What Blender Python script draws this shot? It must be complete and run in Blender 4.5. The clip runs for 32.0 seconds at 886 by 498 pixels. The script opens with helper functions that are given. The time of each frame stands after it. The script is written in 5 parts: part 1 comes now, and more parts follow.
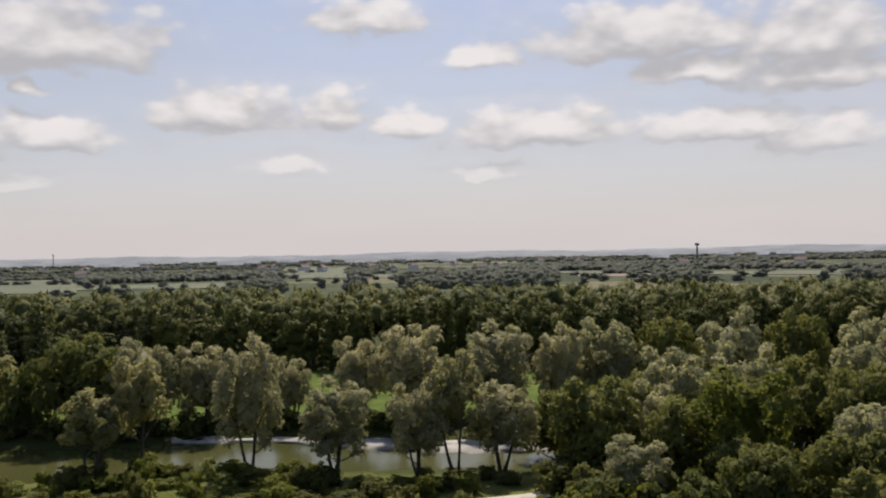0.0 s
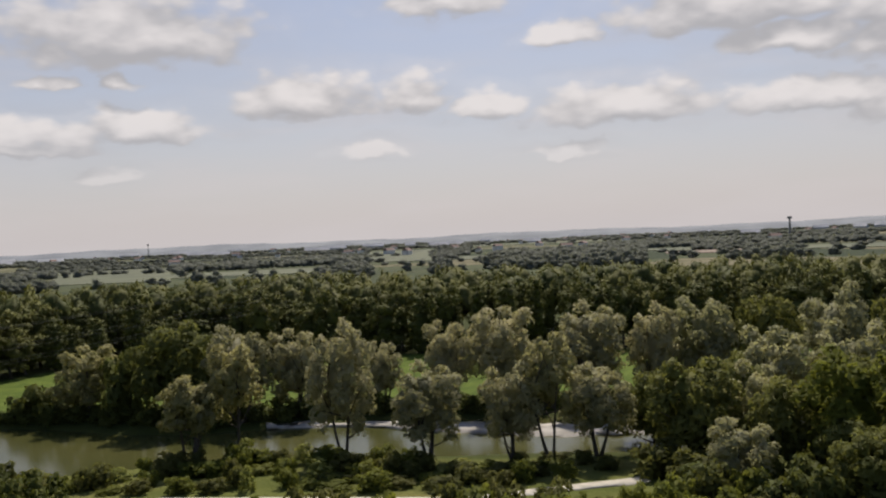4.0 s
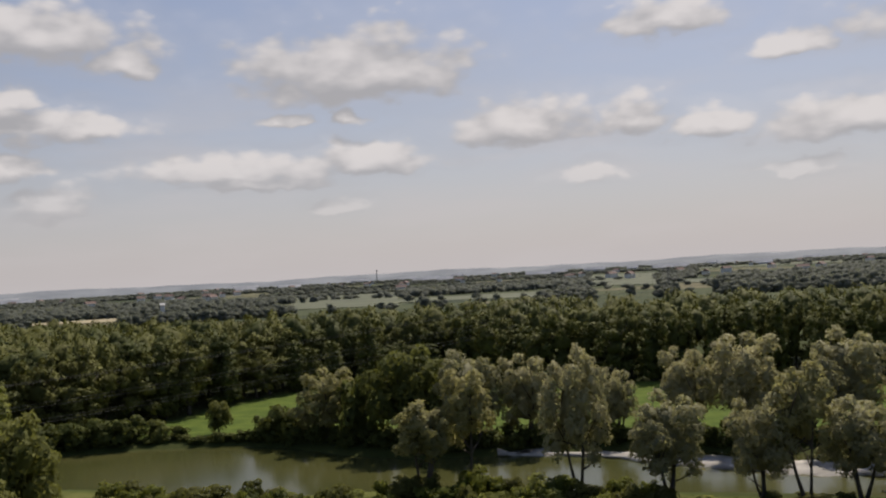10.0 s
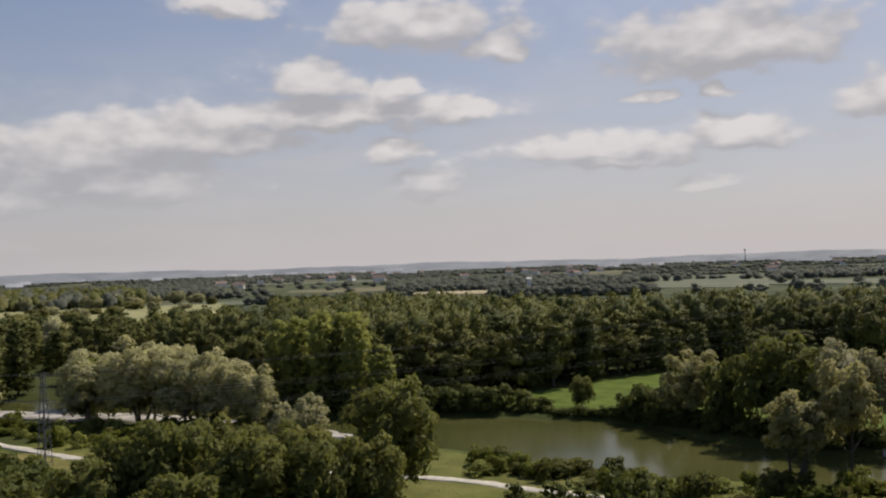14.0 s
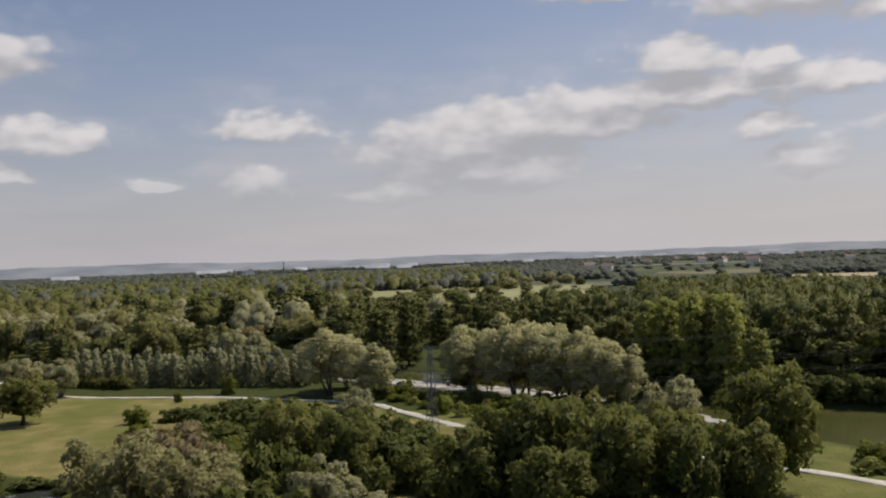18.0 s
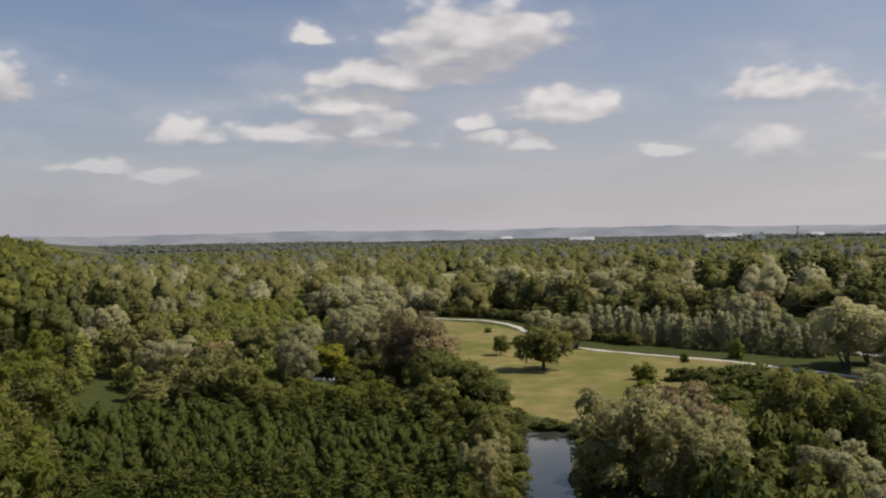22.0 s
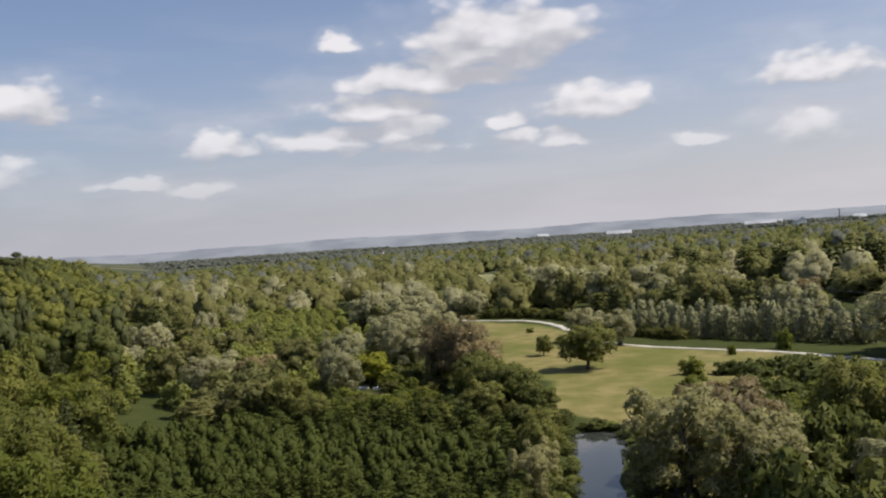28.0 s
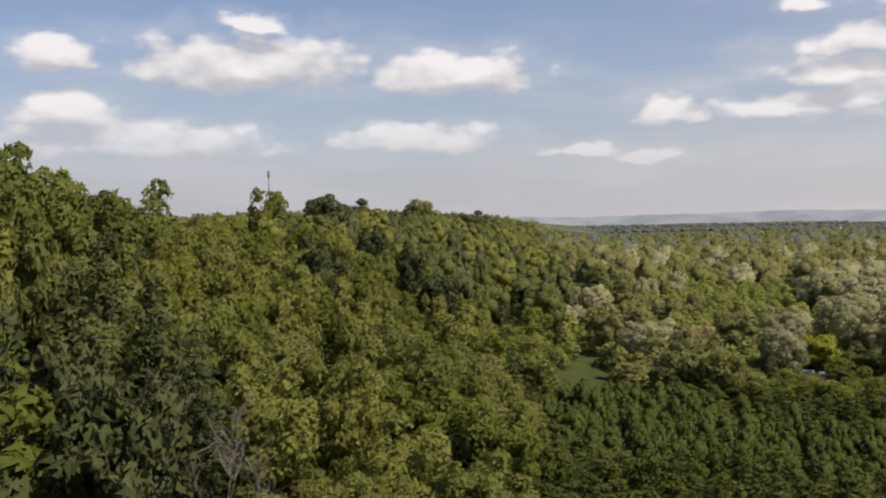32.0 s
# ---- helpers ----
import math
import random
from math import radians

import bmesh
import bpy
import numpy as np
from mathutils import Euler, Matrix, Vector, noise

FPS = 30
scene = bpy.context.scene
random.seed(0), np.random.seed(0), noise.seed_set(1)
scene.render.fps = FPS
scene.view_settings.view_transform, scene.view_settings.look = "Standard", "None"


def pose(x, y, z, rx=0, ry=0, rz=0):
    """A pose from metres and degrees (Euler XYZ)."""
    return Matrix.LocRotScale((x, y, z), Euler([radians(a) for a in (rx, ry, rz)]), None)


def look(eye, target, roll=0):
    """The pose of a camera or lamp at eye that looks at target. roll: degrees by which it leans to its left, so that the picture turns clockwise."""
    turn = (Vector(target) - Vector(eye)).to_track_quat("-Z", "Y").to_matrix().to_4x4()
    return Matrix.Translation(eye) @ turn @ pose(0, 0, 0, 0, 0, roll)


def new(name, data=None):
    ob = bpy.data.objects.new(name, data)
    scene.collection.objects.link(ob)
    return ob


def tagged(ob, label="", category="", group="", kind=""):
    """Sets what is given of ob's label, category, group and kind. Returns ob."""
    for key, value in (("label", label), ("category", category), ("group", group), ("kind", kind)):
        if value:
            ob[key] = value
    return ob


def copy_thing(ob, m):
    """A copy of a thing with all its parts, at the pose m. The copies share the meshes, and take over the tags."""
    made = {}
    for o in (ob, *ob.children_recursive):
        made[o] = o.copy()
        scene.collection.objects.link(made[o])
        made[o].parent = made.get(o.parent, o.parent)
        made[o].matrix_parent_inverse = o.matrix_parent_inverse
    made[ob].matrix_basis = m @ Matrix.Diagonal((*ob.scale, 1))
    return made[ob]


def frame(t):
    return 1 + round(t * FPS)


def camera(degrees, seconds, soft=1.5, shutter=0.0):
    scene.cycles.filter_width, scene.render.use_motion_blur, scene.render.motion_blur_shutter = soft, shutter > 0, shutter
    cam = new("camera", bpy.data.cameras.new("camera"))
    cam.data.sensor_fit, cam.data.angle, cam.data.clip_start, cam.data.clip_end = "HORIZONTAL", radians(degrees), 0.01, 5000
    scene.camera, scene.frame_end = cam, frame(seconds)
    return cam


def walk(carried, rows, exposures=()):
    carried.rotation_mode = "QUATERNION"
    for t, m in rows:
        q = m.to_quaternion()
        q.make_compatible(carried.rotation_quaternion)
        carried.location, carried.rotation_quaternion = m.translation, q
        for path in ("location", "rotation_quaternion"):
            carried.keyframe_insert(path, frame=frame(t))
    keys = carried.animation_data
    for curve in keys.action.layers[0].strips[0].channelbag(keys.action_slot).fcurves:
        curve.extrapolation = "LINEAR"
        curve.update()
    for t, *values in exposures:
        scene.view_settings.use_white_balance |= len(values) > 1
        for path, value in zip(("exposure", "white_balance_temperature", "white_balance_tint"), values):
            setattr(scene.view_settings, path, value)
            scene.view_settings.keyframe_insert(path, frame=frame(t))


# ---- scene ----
cam = camera(50.3, 32.0, soft=2.1)
# seconds, place, and turn in degrees of the hovering drone
PATH = [
    (0.0, 2.98, -4.51, 29.62, 90.21, 1.06, 5.56),
    (0.2, 2.96, -4.44, 29.61, 90.39, 0.87, 6.53),
    (0.5, 2.92, -4.34, 29.60, 89.70, 1.50, 8.06),
    (0.7, 2.86, -4.22, 29.59, 89.69, 1.69, 8.80),
    (1.0, 2.76, -4.04, 29.57, 89.36, 2.43, 9.29),
    (1.3, 2.69, -3.85, 29.61, 88.82, 3.10, 9.47),
    (1.5, 2.64, -3.72, 29.64, 88.90, 3.20, 9.46),
    (1.7, 2.59, -3.58, 29.66, 88.88, 3.75, 9.20),
    (2.0, 2.51, -3.38, 29.70, 89.27, 2.79, 8.98),
    (2.3, 2.40, -3.21, 29.71, 89.92, 1.94, 9.33),
    (2.5, 2.33, -3.10, 29.71, 90.52, 2.00, 9.82),
    (4.5, 1.89, -2.18, 29.73, 88.96, 2.35, 10.83),
    (4.7, 1.82, -2.05, 29.71, 89.09, 1.90, 11.10),
    (5.0, 1.72, -1.86, 29.67, 90.51, 0.76, 11.71),
    (5.3, 1.64, -1.73, 29.65, 89.10, 1.16, 13.07),
    (5.5, 1.59, -1.64, 29.64, 89.32, 0.58, 14.85),
    (5.7, 1.55, -1.56, 29.64, 89.19, 0.68, 16.60),
    (6.0, 1.50, -1.45, 29.64, 89.46, 0.51, 18.37),
    (6.3, 1.39, -1.29, 29.61, 89.60, 0.47, 18.98),
    (6.5, 1.32, -1.18, 29.59, 89.61, 0.71, 18.88),
    (6.7, 1.23, -1.09, 29.58, 90.30, 0.87, 18.55),
    (7.0, 1.09, -0.95, 29.57, 89.92, 1.27, 17.82),
    (7.3, 0.95, -0.81, 29.57, 89.58, 1.68, 17.58),
    (7.5, 0.85, -0.72, 29.57, 89.62, 1.87, 17.76),
    (7.7, 0.72, -0.60, 29.57, 89.51, 2.22, 17.94),
    (8.0, 0.52, -0.41, 29.56, 89.98, 2.83, 18.05),
    (8.3, 0.36, -0.27, 29.67, 89.69, 2.99, 18.47),
    (8.5, 0.25, -0.17, 29.74, 90.04, 3.07, 18.88),
    (8.7, 0.15, -0.08, 29.79, 90.09, 2.61, 19.45),
    (9.0, -0.01, 0.06, 29.87, 89.77, 1.67, 20.36),
    (9.3, -0.16, 0.17, 29.85, 90.19, 1.07, 20.96),
    (9.5, -0.26, 0.25, 29.83, 90.87, 0.91, 21.67),
    (9.7, -0.33, 0.26, 29.80, 91.05, 2.32, 22.53),
    (10.0, -0.43, 0.28, 29.76, 91.33, 3.15, 23.97),
    (10.3, -0.51, 0.32, 29.68, 92.02, 4.02, 25.39),
    (10.5, -0.57, 0.34, 29.62, 92.35, 4.01, 26.42),
    (10.7, -0.61, 0.40, 29.60, 91.09, 4.26, 27.37),
    (11.0, -0.68, 0.48, 29.56, 89.62, 3.89, 28.71),
    (11.3, -0.73, 0.56, 29.60, 88.61, 3.20, 30.27),
    (11.5, -0.77, 0.62, 29.63, 89.43, 3.35, 31.09),
    (11.7, -0.80, 0.66, 29.63, 89.47, 2.59, 31.50),
    (12.0, -0.84, 0.72, 29.62, 90.04, 1.73, 31.65),
    (12.3, -0.88, 0.74, 29.65, 90.84, 1.09, 31.89),
    (12.5, -0.90, 0.75, 29.67, 91.48, 1.13, 32.53),
    (12.7, -0.93, 0.74, 29.71, 91.66, 1.51, 33.58),
    (13.0, -0.97, 0.72, 29.76, 90.44, 1.66, 35.26),
    (13.3, -0.99, 0.67, 29.83, 90.48, 1.81, 38.02),
    (13.5, -1.00, 0.63, 29.88, 90.06, 1.97, 40.35),
    (13.7, -0.98, 0.58, 29.91, 90.49, 2.21, 42.77),
    (14.0, -0.96, 0.51, 29.96, 90.89, 1.85, 45.75),
    (14.3, -0.93, 0.46, 29.95, 90.89, 1.59, 47.72),
    (14.5, -0.91, 0.42, 29.95, 90.42, 2.20, 48.52),
    (16.5, -1.07, 0.56, 29.73, 89.80, 1.27, 55.90),
    (16.7, -1.05, 0.52, 29.77, 89.04, 2.06, 57.52),
    (17.0, -1.01, 0.47, 29.83, 89.51, 2.40, 59.79),
    (17.2, -0.99, 0.44, 29.84, 90.01, 2.34, 61.26),
    (17.5, -0.97, 0.39, 29.86, 89.99, 2.42, 63.57),
    (17.7, -1.01, 0.39, 29.86, 90.20, 2.70, 65.30),
    (18.0, -1.06, 0.39, 29.85, 90.51, 2.08, 67.81),
    (18.3, -1.23, 0.49, 29.85, 90.58, 1.92, 70.34),
    (18.5, -1.34, 0.55, 29.85, 90.41, 1.52, 71.67),
    (18.7, -1.43, 0.58, 29.81, 90.75, 1.10, 72.70),
    (19.0, -1.56, 0.62, 29.75, 90.81, 1.27, 74.37),
    (19.3, -1.58, 0.59, 29.70, 90.52, 1.23, 76.85),
    (19.5, -1.60, 0.57, 29.67, 90.21, 1.38, 79.05),
    (19.7, -1.59, 0.54, 29.65, 89.92, 1.97, 81.26),
    (20.0, -1.58, 0.49, 29.63, 89.69, 2.37, 83.55),
    (20.3, -1.57, 0.47, 29.65, 89.20, 2.02, 85.59),
    (20.5, -1.56, 0.45, 29.67, 88.85, 1.12, 87.07),
    (20.7, -1.56, 0.43, 29.67, 89.06, 1.44, 88.19),
    (21.0, -1.55, 0.39, 29.66, 89.25, 1.15, 90.19),
    (21.3, -1.54, 0.37, 29.61, 88.76, 0.11, 92.80),
    (21.5, -1.53, 0.36, 29.58, 89.45, 0.43, 94.50),
    (21.7, -1.52, 0.40, 29.59, 88.47, 0.99, 95.99),
    (22.0, -1.51, 0.45, 29.61, 89.09, 1.08, 98.01),
    (22.3, -1.52, 0.47, 29.64, 87.75, 2.79, 99.29),
    (22.5, -1.52, 0.48, 29.66, 88.45, 1.97, 100.03),
    (22.7, -1.53, 0.48, 29.65, 88.64, 1.26, 100.41),
    (23.0, -1.54, 0.48, 29.64, 89.63, 0.77, 100.24),
    (23.3, -1.58, 0.47, 29.64, 89.45, 0.12, 100.16),
    (23.5, -1.60, 0.47, 29.64, 88.69, -0.71, 100.19),
    (23.7, -1.63, 0.45, 29.61, 89.61, 0.74, 100.18),
    (24.0, -1.67, 0.43, 29.57, 88.26, -0.18, 99.79),
    (24.3, -1.69, 0.39, 29.52, 89.11, -0.12, 99.85),
    (24.5, -1.71, 0.37, 29.49, 88.97, -1.01, 100.34),
    (24.7, -1.73, 0.36, 29.53, 89.40, 0.52, 100.77),
    (25.0, -1.77, 0.35, 29.58, 88.05, 0.15, 100.75),
    (25.3, -1.82, 0.34, 29.66, 87.97, -0.59, 100.12),
    (25.5, -1.86, 0.34, 29.71, 88.59, 1.39, 99.79),
    (27.5, -2.57, 0.19, 29.99, 87.80, 3.70, 98.92),
    (27.7, -2.60, 0.17, 30.02, 87.44, 2.47, 99.59),
    (28.0, -2.64, 0.14, 30.07, 89.27, 3.92, 100.21),
    (28.3, -2.69, 0.13, 30.07, 90.72, 3.40, 101.17),
    (28.5, -2.72, 0.13, 30.07, 90.96, 3.11, 101.71),
    (28.7, -2.74, 0.15, 30.05, 89.35, 1.81, 102.41),
    (29.0, -2.78, 0.19, 30.02, 87.19, 1.81, 103.13),
    (29.3, -2.86, 0.16, 30.09, 86.69, 4.26, 102.25),
    (29.5, -2.92, 0.14, 30.13, 87.52, 3.86, 101.59),
    (29.7, -2.98, 0.08, 30.17, 88.47, 2.81, 101.83),
    (30.0, -3.06, -0.00, 30.24, 88.97, 2.31, 103.68),
    (30.3, -3.09, 0.01, 30.25, 88.81, 2.41, 106.42),
    (30.5, -3.11, 0.01, 30.26, 88.94, 2.42, 108.88),
    (30.7, -3.09, 0.07, 30.29, 88.57, 1.78, 111.67),
    (31.0, -3.05, 0.17, 30.34, 88.96, 0.48, 116.14),
    (31.3, -3.00, 0.23, 30.35, 88.71, 0.17, 119.98),
    (31.5, -2.96, 0.27, 30.35, 88.56, 0.04, 122.11),
    (31.7, -2.97, 0.26, 30.32, 88.25, 0.49, 123.95),
    (32.0, -2.98, 0.24, 30.27, 88.45, 1.27, 126.74),
]
walk(cam, [(t, pose(x, y, z, rx, ry, rz)) for t, x, y, z, rx, ry, rz in PATH],
     [(0, -0.08, 6500, 13), (1, -0.20, 6500, 13), (2, -0.20, 6500, 13), (5, -0.22, 6500, 13), (6, -0.28, 6500, 13), (8, -0.30, 6500, 13), (10, -0.35, 6500, 13), (11, -0.45, 6500, 13), (12, -0.32, 6500, 13), (13, -0.48, 6500, 13), (14, -0.30, 6480, 13), (15, -0.26, 6450, 13), (18, -0.29, 6400, 13), (20, -0.26, 6400, 13), (22, -0.18, 6500, 13), (23, -0.15, 6450, 13), (24.5, -0.22, 6200, 13), (26, -0.12, 6250, 13), (28, 0.05, 6230, 13), (28.7, -0.12, 6200, 13), (29, -0.30, 6200, 13), (29.3, -0.02, 6230, 13), (30, 0.04, 6270, 13), (31, -0.03, 6350, 13), (32, 0.15, 6500, 13)])

# ---- light: high sun in front of the first view, broken cumulus sky ----
SUN_AZ, SUN_EL = 3.0, 52.0
sun_way = Vector((-math.sin(radians(SUN_AZ)) * math.cos(radians(SUN_EL)), math.cos(radians(SUN_AZ)) * math.cos(radians(SUN_EL)), math.sin(radians(SUN_EL))))
sun = new("sun", bpy.data.lights.new("sun", "SUN"))
sun.data.energy, sun.data.angle, sun.data.color = 5.0, radians(0.53), (1.0, 0.92, 0.775)
sun.matrix_world = look(sun_way * 200, (0, 0, 0))

# clouds by bearing and height in degrees, then half their breadth and half their height
CLOUDS_A = [(9.9, 14.4, 3.4, 1.0), (3.1, 11.9, 1.9, 0.7), (-7.1, 13.0, 6.5, 1.5), (-16.4, 12.4, 3.8, 1.7), (-16.4, 10.2, 4.1, 1.2), (-10.2, 10.7, 4.1, 1.0), (18.4, 8.9, 4.5, 1.1), (12.4, 8.8, 2.4, 1.0), (7.6, 8.0, 2.4, 0.8), (-0.6, 7.6, 5.1, 1.1), (-11.8, 7.3, 5.1, 0.8), (-16.6, 6.5, 3.4, 0.9), (14.4, 5.4, 1.7, 0.5), (2.9, 5.0, 2.1, 0.4)]
CLOUDS_B = [(28.6, 13.1, 6.5, 2.1), (44.4, 9.5, 2.1, 0.8), (33.4, 9.6, 1.2, 0.4), (29.4, 9.7, 1.0, 0.5), (36.6, 6.8, 5.8, 0.8), (27.8, 7.2, 4.1, 0.8), (35.1, 5.9, 4.1, 0.5), (30.2, 4.5, 1.4, 0.4), (42.0, 13.3, 2.1, 0.9), (46.8, 14.7, 5.5, 1.4), (58.3, 15.7, 2.7, 0.7), (53.7, 11.3, 3.4, 1.0), (48.3, 10.8, 1.7, 0.7)]
CLOUDS_C = [(52.1, 9.4, 9.6, 0.9), (61.7, 8.3, 6.9, 1.3), (66.4, 7.3, 5.8, 1.7), (48.4, 7.1, 1.9, 0.6), (64.9, 5.7, 6.2, 1.4), (46.4, 5.1, 2.1, 0.9), (90.7, 7.6, 3.3, 0.8), (92.5, 5.5, 1.4, 0.4), (84.8, 4.8, 1.4, 0.3), (79.2, 5.1, 2.4, 0.9), (77.8, 8.4, 2.6, 0.9), (70.3, 4.3, 3.1, 0.6)]
CLOUDS_D = [(105.8, 12.0, 1.1, 0.5), (95.8, 12.3, 5.1, 1.4), (97.5, 11.0, 4.5, 1.0), (100.5, 9.7, 4.8, 0.8), (103.9, 8.2, 3.4, 0.7), (107.3, 6.4, 3.1, 0.7), (101.6, 5.8, 2.2, 0.5), (102.2, 6.9, 2.4, 0.8), (95.9, 6.9, 1.2, 0.5), (95.4, 5.9, 1.2, 0.4), (113.0, 6.5, 1.9, 0.8), (114.3, 3.8, 1.4, 0.4), (117.8, 4.3, 2.2, 0.4)]
CLOUDS_E = [(138.4, 9.9, 6.2, 1.4), (126.0, 9.2, 4.5, 1.0), (123.6, 9.6, 2.1, 0.8), (148.7, 10.0, 2.4, 0.8), (148.2, 7.0, 3.1, 1.0), (144.6, 5.3, 6.9, 1.0), (128.1, 5.2, 4.5, 0.8), (137.7, 12.0, 1.7, 0.5)]


def link(tree, a, b):
    tree.links.new(a, b)


def node(tree, kind, **values):
    n = tree.nodes.new(kind)
    for key, value in values.items():
        if key == "op":
            n.operation = value
        elif key == "blend":
            n.blend_type = value
        elif key == "data":
            n.data_type = value
        elif key == "clamp":
            n.use_clamp = value
    return n


def calc(tree, op, a, b=None, c=None, clamp=False):
    """A math node on sockets or numbers; gives its output socket."""
    n = node(tree, "ShaderNodeMath", op=op, clamp=clamp)
    for i, v in enumerate((a, b, c)):
        if v is None:
            continue
        if isinstance(v, (int, float)):
            n.inputs[i].default_value = v
        else:
            link(tree, v, n.inputs[i])
    return n.outputs[0]


def ramp01(tree, v, lo, hi):
    n = tree.nodes.new("ShaderNodeMapRange")
    n.interpolation_type = "SMOOTHSTEP"
    link(tree, v, n.inputs["Value"])
    n.inputs["From Min"].default_value, n.inputs["From Max"].default_value = lo, hi
    return n.outputs["Result"]


def mix_col(tree, fac, a, b, blend="MIX"):
    n = node(tree, "ShaderNodeMix", data="RGBA", blend=blend)
    for socket, v in ((n.inputs[0], fac), (n.inputs[6], a), (n.inputs[7], b)):
        if isinstance(v, (int, float)):
            socket.default_value = v
        elif isinstance(v, tuple):
            socket.default_value = (*v, 1)
        else:
            link(tree, v, socket)
    return n.outputs[2]


def cloud_group():
    """Node group: bearing and height in degrees in, cover of cloud out."""
    g = bpy.data.node_groups.new("cloud_cover", "ShaderNodeTree")
    g.interface.new_socket("p", in_out="INPUT", socket_type="NodeSocketVector")
    g.interface.new_socket("cover", in_out="OUTPUT", socket_type="NodeSocketFloat")
    gi, go = g.nodes.new("NodeGroupInput"), g.nodes.new("NodeGroupOutput")
    warp = g.nodes.new("ShaderNodeTexNoise")
    warp.inputs["Scale"].default_value, warp.inputs["Detail"].default_value = 0.5, 3.0
    stretch = node(g, "ShaderNodeVectorMath", op="MULTIPLY")
    link(g, gi.outputs[0], stretch.inputs[0])
    stretch.inputs[1].default_value = (0.75, 1.35, 1)
    link(g, stretch.outputs[0], warp.inputs["Vector"])
    off = node(g, "ShaderNodeVectorMath", op="MULTIPLY_ADD")
    link(g, warp.outputs["Color"], off.inputs[0])
    off.inputs[1].default_value = (3.4, 1.6, 0)
    off.inputs[2].default_value = (-1.7, -0.8, 0)
    p = node(g, "ShaderNodeVectorMath", op="ADD")
    link(g, gi.outputs[0], p.inputs[0])
    link(g, off.outputs[0], p.inputs[1])
    fine = g.nodes.new("ShaderNodeTexNoise")
    fine.inputs["Scale"].default_value, fine.inputs["Detail"].default_value = 1.2, 3.0
    link(g, stretch.outputs[0], fine.inputs["Vector"])
    frayed = node(g, "ShaderNodeVectorMath", op="MULTIPLY_ADD")
    link(g, fine.outputs["Color"], frayed.inputs[0])
    frayed.inputs[1].default_value = (0.5, 0.4, 0)
    link(g, stretch.outputs[0], frayed.inputs[2])
    top = None
    for az, el, ra, re in CLOUDS_A + CLOUDS_B + CLOUDS_C + CLOUDS_D + CLOUDS_E:
        q = node(g, "ShaderNodeVectorMath", op="MULTIPLY_ADD")
        link(g, p.outputs[0], q.inputs[0])
        ra, re = ra * 1.36, re * 1.9
        q.inputs[1].default_value = (1 / ra, 1 / re, 0)
        q.inputs[2].default_value = (-az / ra, -(el - 0.3 * re) / re, 0)
        length = node(g, "ShaderNodeVectorMath", op="LENGTH")
        under, flat = node(g, "ShaderNodeVectorMath", op="MULTIPLY"), node(g, "ShaderNodeVectorMath", op="MAXIMUM")
        link(g, q.outputs[0], under.inputs[0])
        under.inputs[1].default_value = (-1, -2.0, 0)
        link(g, q.outputs[0], flat.inputs[0])
        link(g, under.outputs[0], flat.inputs[1])
        link(g, flat.outputs[0], length.inputs[0])
        one = length.outputs["Value"]
        top = one if top is None else calc(g, "MINIMUM", top, one)
    # rounded billows in two sizes, and a little fraying
    bulge = calc(g, "SUBTRACT", 1.0, top)
    for scale, much in ((0.5, 0.5), (1.3, 0.2)):
        cell = g.nodes.new("ShaderNodeTexVoronoi")
        cell.voronoi_dimensions, cell.feature = "2D", "SMOOTH_F1"
        cell.inputs["Scale"].default_value, cell.inputs["Smoothness"].default_value = scale, 0.55
        link(g, frayed.outputs[0], cell.inputs["Vector"])
        bulge = calc(g, "ADD", bulge, calc(g, "MULTIPLY_ADD", cell.outputs["Distance"], -much, much * 0.42))
    link(g, bulge, go.inputs[0])
    return g


world = bpy.data.worlds.new("sky")
scene.world = world
world.use_nodes = True
wt = world.node_tree
wt.nodes.clear()
sky = wt.nodes.new("ShaderNodeTexSky")
sky.sky_type, sky.sun_disc = "NISHITA", False
sky.sun_elevation, sky.sun_rotation = radians(SUN_EL), radians(-SUN_AZ)
sky.air_density, sky.dust_density, sky.ozone_density = 1.0, 1.2, 2.0
SKY = 0.095
coord = wt.nodes.new("ShaderNodeTexCoord")
xyz = wt.nodes.new("ShaderNodeSeparateXYZ")
link(wt, coord.outputs["Generated"], xyz.inputs[0])
bearing = calc(wt, "MULTIPLY", calc(wt, "ARCTAN2", calc(wt, "MULTIPLY", xyz.outputs[0], -1.0), xyz.outputs[1]), 57.29578)
height = calc(wt, "MULTIPLY", calc(wt, "ARCSINE", xyz.outputs[2]), 57.29578)
spot = wt.nodes.new("ShaderNodeCombineXYZ")
link(wt, bearing, spot.inputs[0])
link(wt, height, spot.inputs[1])
cover_group = cloud_group()
covers = []
for lift in (0.0, 1.2):
    g = wt.nodes.new("ShaderNodeGroup")
    g.node_tree = cover_group
    up = node(wt, "ShaderNodeVectorMath", op="ADD")
    link(wt, spot.outputs[0], up.inputs[0])
    up.inputs[1].default_value = (0, lift, 0)
    link(wt, up.outputs[0], g.inputs[0])
    covers.append(g.outputs[0])
toward = calc(wt, "MULTIPLY_ADD", calc(wt, "COSINE", calc(wt, "MULTIPLY", calc(wt, "SUBTRACT", bearing, SUN_AZ), 0.01745)), 0.5, 0.5)
